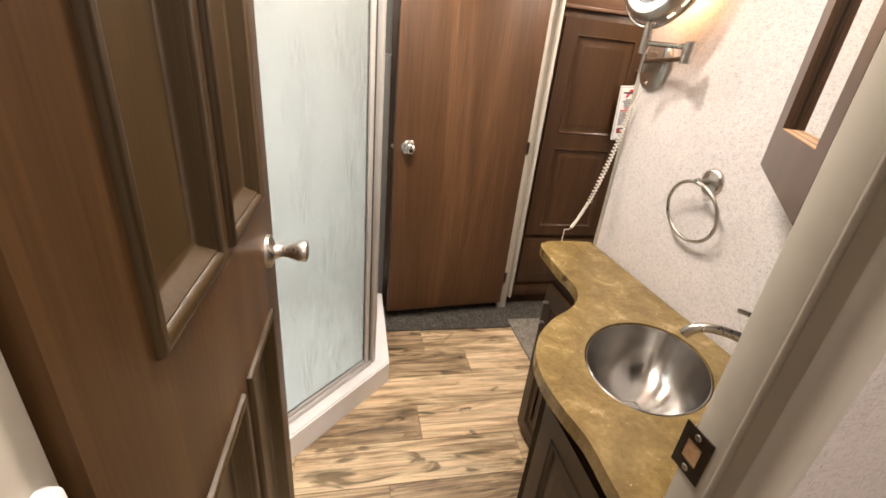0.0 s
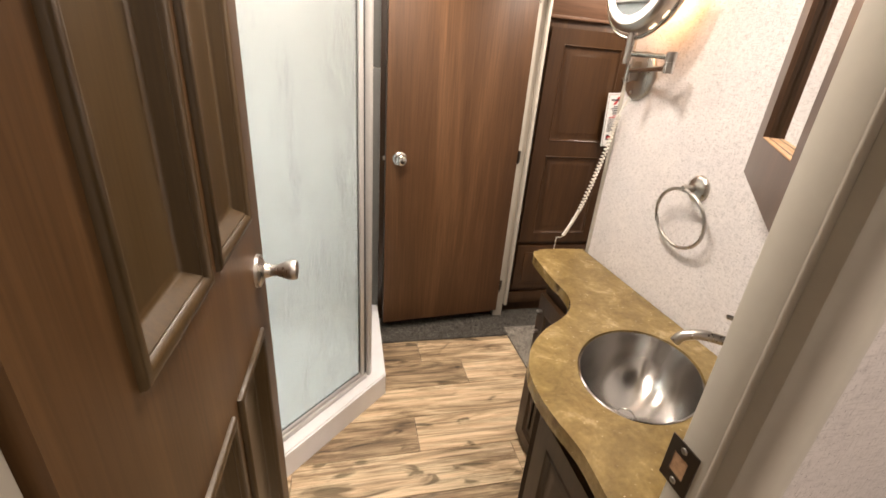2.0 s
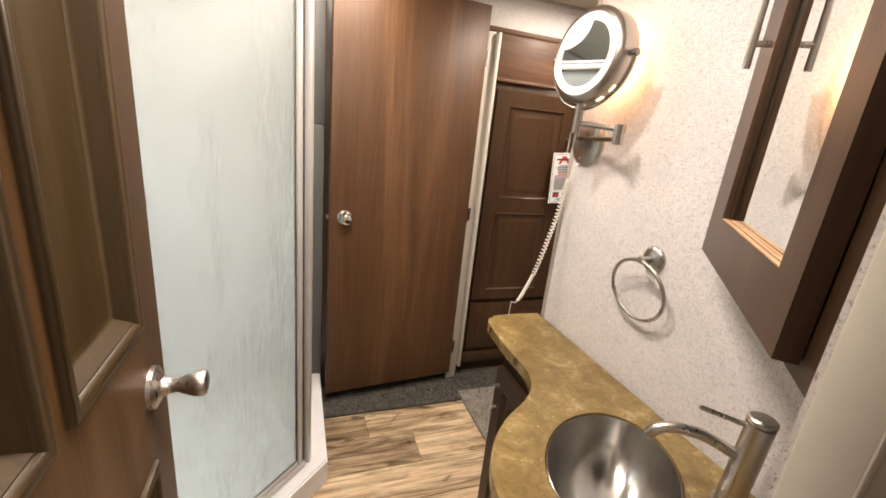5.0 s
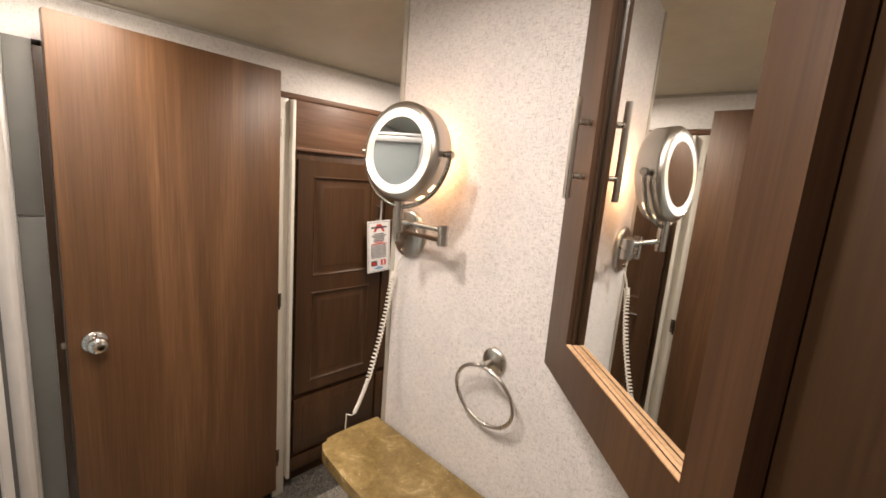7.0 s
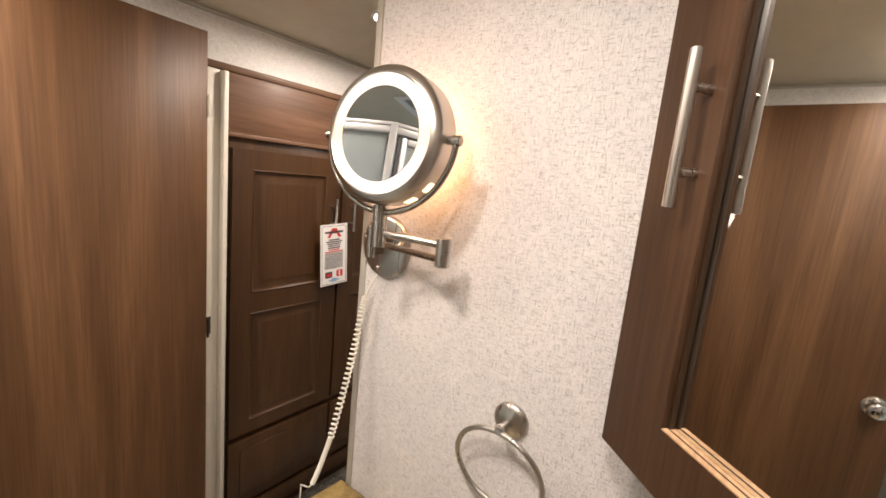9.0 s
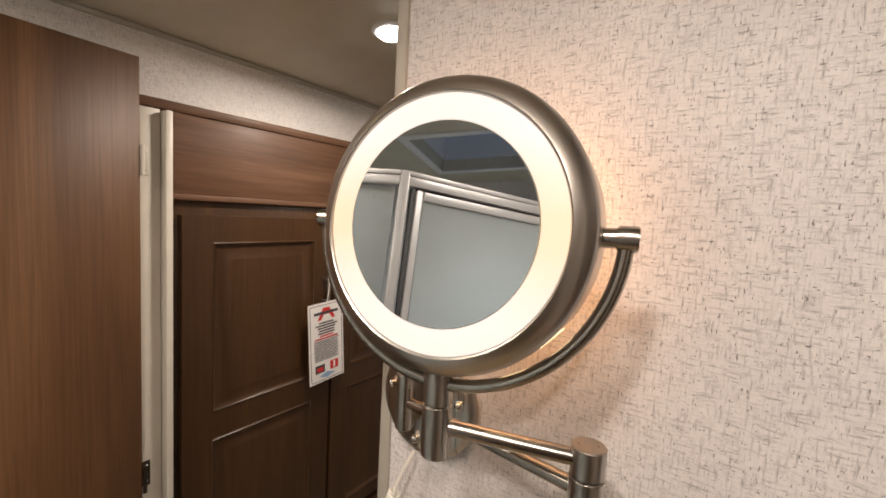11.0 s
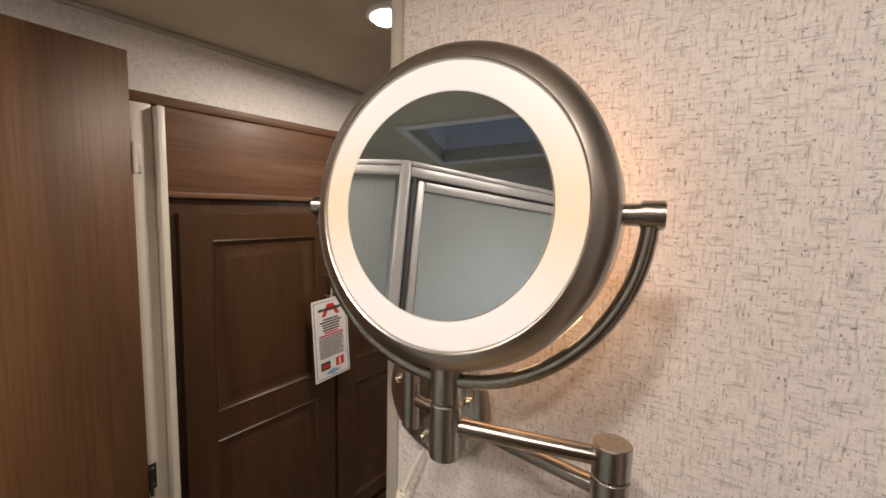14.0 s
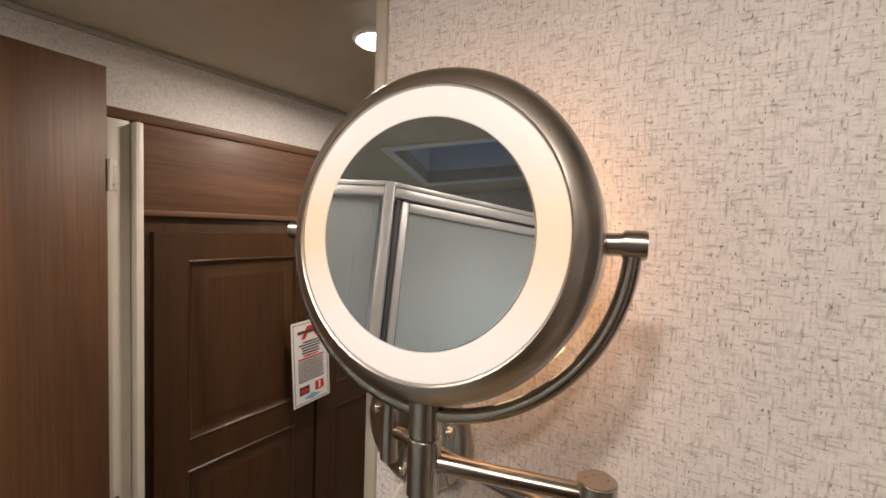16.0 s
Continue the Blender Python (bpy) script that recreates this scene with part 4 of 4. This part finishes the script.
part("mirror", placed(box(I0 + 0.0005, I1 - 0.0005, 0.0160, 0.0190, IZ0 + 0.0005, IZ1 - 0.0005), dm), MIRROR, mdoor, "mirror glass in the cabinet door")
part("lower_edge", placed(box(I0 + 0.001, I1 - 0.001, 0.0006, 0.0155, IZ0 + 0.0006, IZ0 + 0.0020), dm), MAPLE_EDGE, mdoor, "bare wood edge below the mirror")
part("edge_groove", placed(box(I0 + 0.002, I1 - 0.002, 0.0078, 0.0094, IZ0 + 0.0021, IZ0 + 0.0026), dm), CHERRY_SHADED, mdoor, "dark groove along the bare wood edge")
bead = ring_frame(I0, I1, IZ0 - 0.008, IZ1, [(0.0003, -0.0150), (0.0003, -0.0085), (0.0030, -0.0082), (0.0036, -0.0092), (0.0036, -0.0152)])
part("glazing_bead", placed(bead, dm), CHERRY_SHADED, mdoor)
HS = 0.138
hb = part("bar_handle", rod(dm @ Vector((HS, -0.026, 1.510)), dm @ Vector((HS, -0.026, 1.672)), 0.006, n=24, bevel=0.001), NICKEL, mdoor, "brushed nickel bar handle")
for z in (1.548, 1.634):
    part("handle_post", rod(dm @ Vector((HS, -0.026, z)), dm @ Vector((HS, 0.0, z)), 0.0050, n=16), NICKEL, hb)

# ---------------------------------------------------------------- towel ring
tr = thing("towel_ring", (WALL_X, 1.515, 1.1), "brushed nickel towel ring on a round wall rosette", "towel ring")
RM = pose(WALL_X, 1.539, 1.101, 0, -90)
part("rosette", lathe([(0.0, 0.016), (0.008, 0.016), (0.012, 0.013), (0.024, 0.0115), (0.031, 0.008), (0.034, 0.004), (0.034, 0.0)], RM, 40), NICKEL, tr)
part("stem", lathe([(0.0, 0.052), (0.007, 0.051), (0.010, 0.046), (0.0095, 0.040), (0.0075, 0.034), (0.0085, 0.018)], RM, 24), NICKEL, tr)
RC = Vector((WALL_X - 0.042, 1.538, 1.021))
part("ring", tube([RC + Vector((0.007 - 0.012 * math.cos(a), 0.086 * math.sin(a), 0.077 * math.cos(a))) for a in [2 * math.pi * i / 64 for i in range(64)]], 0.0048, n=12, closed=True), NICKEL, tr)

# ---------------------------------------------------------------- lit make-up mirror on a folding arm
HC = Vector((1.246, 1.7831, 1.5812))
YAW, TILT = radians(-171.35), radians(4.45)
hn = Vector((math.cos(YAW) * math.cos(TILT), math.sin(YAW) * math.cos(TILT), math.sin(TILT)))
hr = Vector((0, 0, 1)).cross(hn).normalized()
hu = hn.cross(hr)
HM = Matrix((( hr.x, hu.x, hn.x, HC.x), (hr.y, hu.y, hn.y, HC.y), (hr.z, hu.z, hn.z, HC.z), (0, 0, 0, 1)))
mk = thing("makeup_mirror", (WALL_X, 1.883, 1.29), "brushed nickel wall-mounted make-up mirror with a lit ring", "mirror")
head = part("mirror_head", lathe([(0.1012, -0.002), (0.1017, 0.0018), (0.1028, 0.0026), (0.1078, 0.0008), (0.1122, -0.0022), (0.1158, -0.0058), (0.1176, -0.0082), (0.1182, -0.0098), (0.1182, -0.0120), (0.1180, -0.057), (0.1160, -0.061), (0.1110, -0.064), (0.040, -0.066), (0.0, -0.066)], HM, 96), SATIN, mk)
part("glass", lathe([(0.0, 0.0006), (0.0800, 0.0006), (0.0806, -0.002), (0.0, -0.003)], HM, 96), HEAD_GLASS, head, "round mirror glass")
part("light_ring", lathe([(0.0807, -0.001), (0.0809, 0.0004), (0.0900, 0.0016), (0.1008, 0.0004), (0.1010, -0.002)], HM, 96), LED_RING, head, "frosted light ring, switched on")
for a in (-62, -42, 118, 138):
    for dz in (-0.006, 0.0, 0.006):
        q = HM @ pose(0, 0, 0, 0, 0, a) @ pose(0.1181, 0, -0.040 + dz, 0, 90)
        part("vent_slot", placed(box(-0.0022, 0.0022, -0.010, 0.010, -0.0004, 0.0006), q), LED_WARM, head)
for s in (-1, 1):
    q = HM @ pose(0, 0, -0.030)
    c0, c1 = q @ Vector((s * 0.106, 0, 0)), q @ Vector((s * 0.142, 0, 0))
    pv = part("pivot", rod(q @ Vector((s * 0.1275, 0, 0)), c1, 0.0092, n=28, bevel=0.001), NICKEL_X, mk)
    part("pivot_neck", rod(c0, q @ Vector((s * 0.1282, 0, 0)), 0.0072, n=24), NICKEL_X, pv)
q = HM @ pose(0, 0, -0.030)
R0 = 0.134
arc = [q @ Vector((R0 * math.sin(a), -R0 * 0.975 * math.cos(a), 0)) for a in [radians(-88 + 176 * i / 40) for i in range(41)]]
part("yoke", tube(arc, 0.0055, n=14), NICKEL_X, mk)
PB = q @ Vector((0, -R0 * 0.94, 0))
PX, PY = PB.x, PB.y
part("front_post", rod((PX, PY, PB.z + 0.008), (PX, PY, PB.z - 0.022), 0.0125, n=32, bevel=0.001), NICKEL, mk)
part("front_knuckle", rod((PX, PY, PB.z - 0.023), (PX, PY, PB.z - 0.068), 0.0125, n=32, bevel=0.001), NICKEL, mk)
EX, EY = 1.312, 1.672
part("elbow", rod((EX, EY, 1.366), (EX, EY, 1.391), 0.0135, n=32, bevel=0.001), NICKEL, mk)
part("elbow_cap", rod((EX, EY, 1.392), (EX, EY, 1.416), 0.0135, n=32, bevel=0.001), NICKEL, mk)
part("upper_arm", rod((PX, PY, PB.z - 0.042), (EX, EY, 1.404), 0.0068, n=20), NICKEL_X, mk)
KX, KY = WALL_X - 0.042, 1.888
part("lower_arm", rod((KX, KY, 1.372), (EX, EY, 1.378), 0.0068, n=20), NICKEL_X, mk)
part("wall_knuckle", rod((KX, KY, 1.340), (KX, KY, 1.405), 0.0110, n=28, bevel=0.001), NICKEL, mk)
part("wall_bracket", box(KX, WALL_X - 0.010, KY - 0.008, KY + 0.008, 1.345, 1.400, 0.002), NICKEL, mk)
BP = pose(WALL_X, 1.883, 1.360, 0, -90)
bp = part("back_plate", lathe([(0.0, 0.011), (0.060, 0.011), (0.066, 0.009), (0.069, 0.005), (0.069, 0.0)], BP, 64), NICKEL, mk)
for dy, dz in ((0.050, 0.012), (-0.050, 0.012), (0.010, -0.048)):
    part("cap_nut", lathe([(0.0, 0.0195), (0.0035, 0.0185), (0.0055, 0.016), (0.006, 0.011)], pose(WALL_X, 1.883 + dy, 1.360 + dz, 0, -90), 20), CHROME, bp)
# warm light that leaves the rear vents of the head
lamp("mirror_rear_lamp", "AREA", 0.72, (1.0, 0.52, 0.25), HM @ pose(0, 0, -0.069, 180) @ pose(0, 0, 0, 180), 0.10)

# coiled cord
cord = thing("coiled_cord", (1.27, 1.945, 0.75), "white coiled power cord hanging from the mirror's wall plate", "cord")
hang = smooth_line([(1.374, 1.892, 1.296), (1.366, 1.905, 1.262), (1.362, 1.917, 1.215), (1.354, 1.926, 1.12), (1.338, 1.934, 1.02), (1.314, 1.938, 0.92), (1.288, 1.940, 0.85), (1.268, 1.940, 0.812)], 24)
n0, n1 = 36, len(hang) - 46
coil = []
for i in range(n0, n1):
    t = (hang[i + 1] - hang[i - 1]).normalized()
    s = t.orthogonal().normalized()
    u = t.cross(s)
    for kk in range(6):
        f = kk / 6
        p = hang[i].lerp(hang[i + 1], f)
        an = 2 * math.pi * (i + f - n0) / 2.8
        coil.append(p + 0.0062 * (math.cos(an) * s + math.sin(an) * u))
part("straight_lead", tube(hang[:n0 + 1], 0.0026, n=8), CORD, cord)
part("coil", tube(coil, 0.0024, n=7), CORD, cord)
part("sleeve", tube(hang[n1:], 0.0060, n=12), CORD, cord)
part("plug_lead", tube([hang[-1], (1.266, 1.950, 0.80), (1.266, 1.978, 0.79), (1.266, 1.982, 0.72)], 0.0018, n=8), CORD, cord)

# ---------------------------------------------------------------- floor planks
WIDE = 0.172
TOP = 2.462
# row from the carpet towards the doorway: joints in x
JOINTS = {0: [0.846], 1: [1.044, 0.15], 2: [0.42], 3: [0.758], 4: [0.30, 1.12], 5: [0.62], 6: [0.95, 0.1], 7: [0.5], 8: [0.82], 9: [0.3], 10: [0.7], 11: [1.0], 12: [0.4], 13: [0.8], 14: [0.55], 15: [0.9], 16: [0.3], 17: [0.6]}
TONES = {(0, 0): PLANK_DARK, (0, 1): PLANK_LIGHT, (1, 1): PLANK_DARK, (1, 2): PLANK_LIGHT, (2, 0): PLANK_MID, (2, 1): PLANK_LIGHT, (3, 0): PLANK_DARK, (3, 1): PLANK_LIGHT, (4, 1): PLANK_LIGHT, (4, 0): PLANK_LIGHT, (5, 0): PLANK_MID}
for row, cuts in JOINTS.items():
    y1 = TOP - row * WIDE
    xs = [-0.44] + sorted(cuts) + [1.359]
    for col, (a, b) in enumerate(zip(xs, xs[1:])):
        mat = TONES.get((row, col), (PLANK_LIGHT, PLANK_MID, PLANK_DARK)[(row * 2 + col) % 3])
        bm = box(a + 0.0008, b - 0.0008, y1 - WIDE + 0.0010, y1 - 0.0010, -0.0115, 0.0, 0.0012, segments=1)
        part("plank", bm, mat, floor)
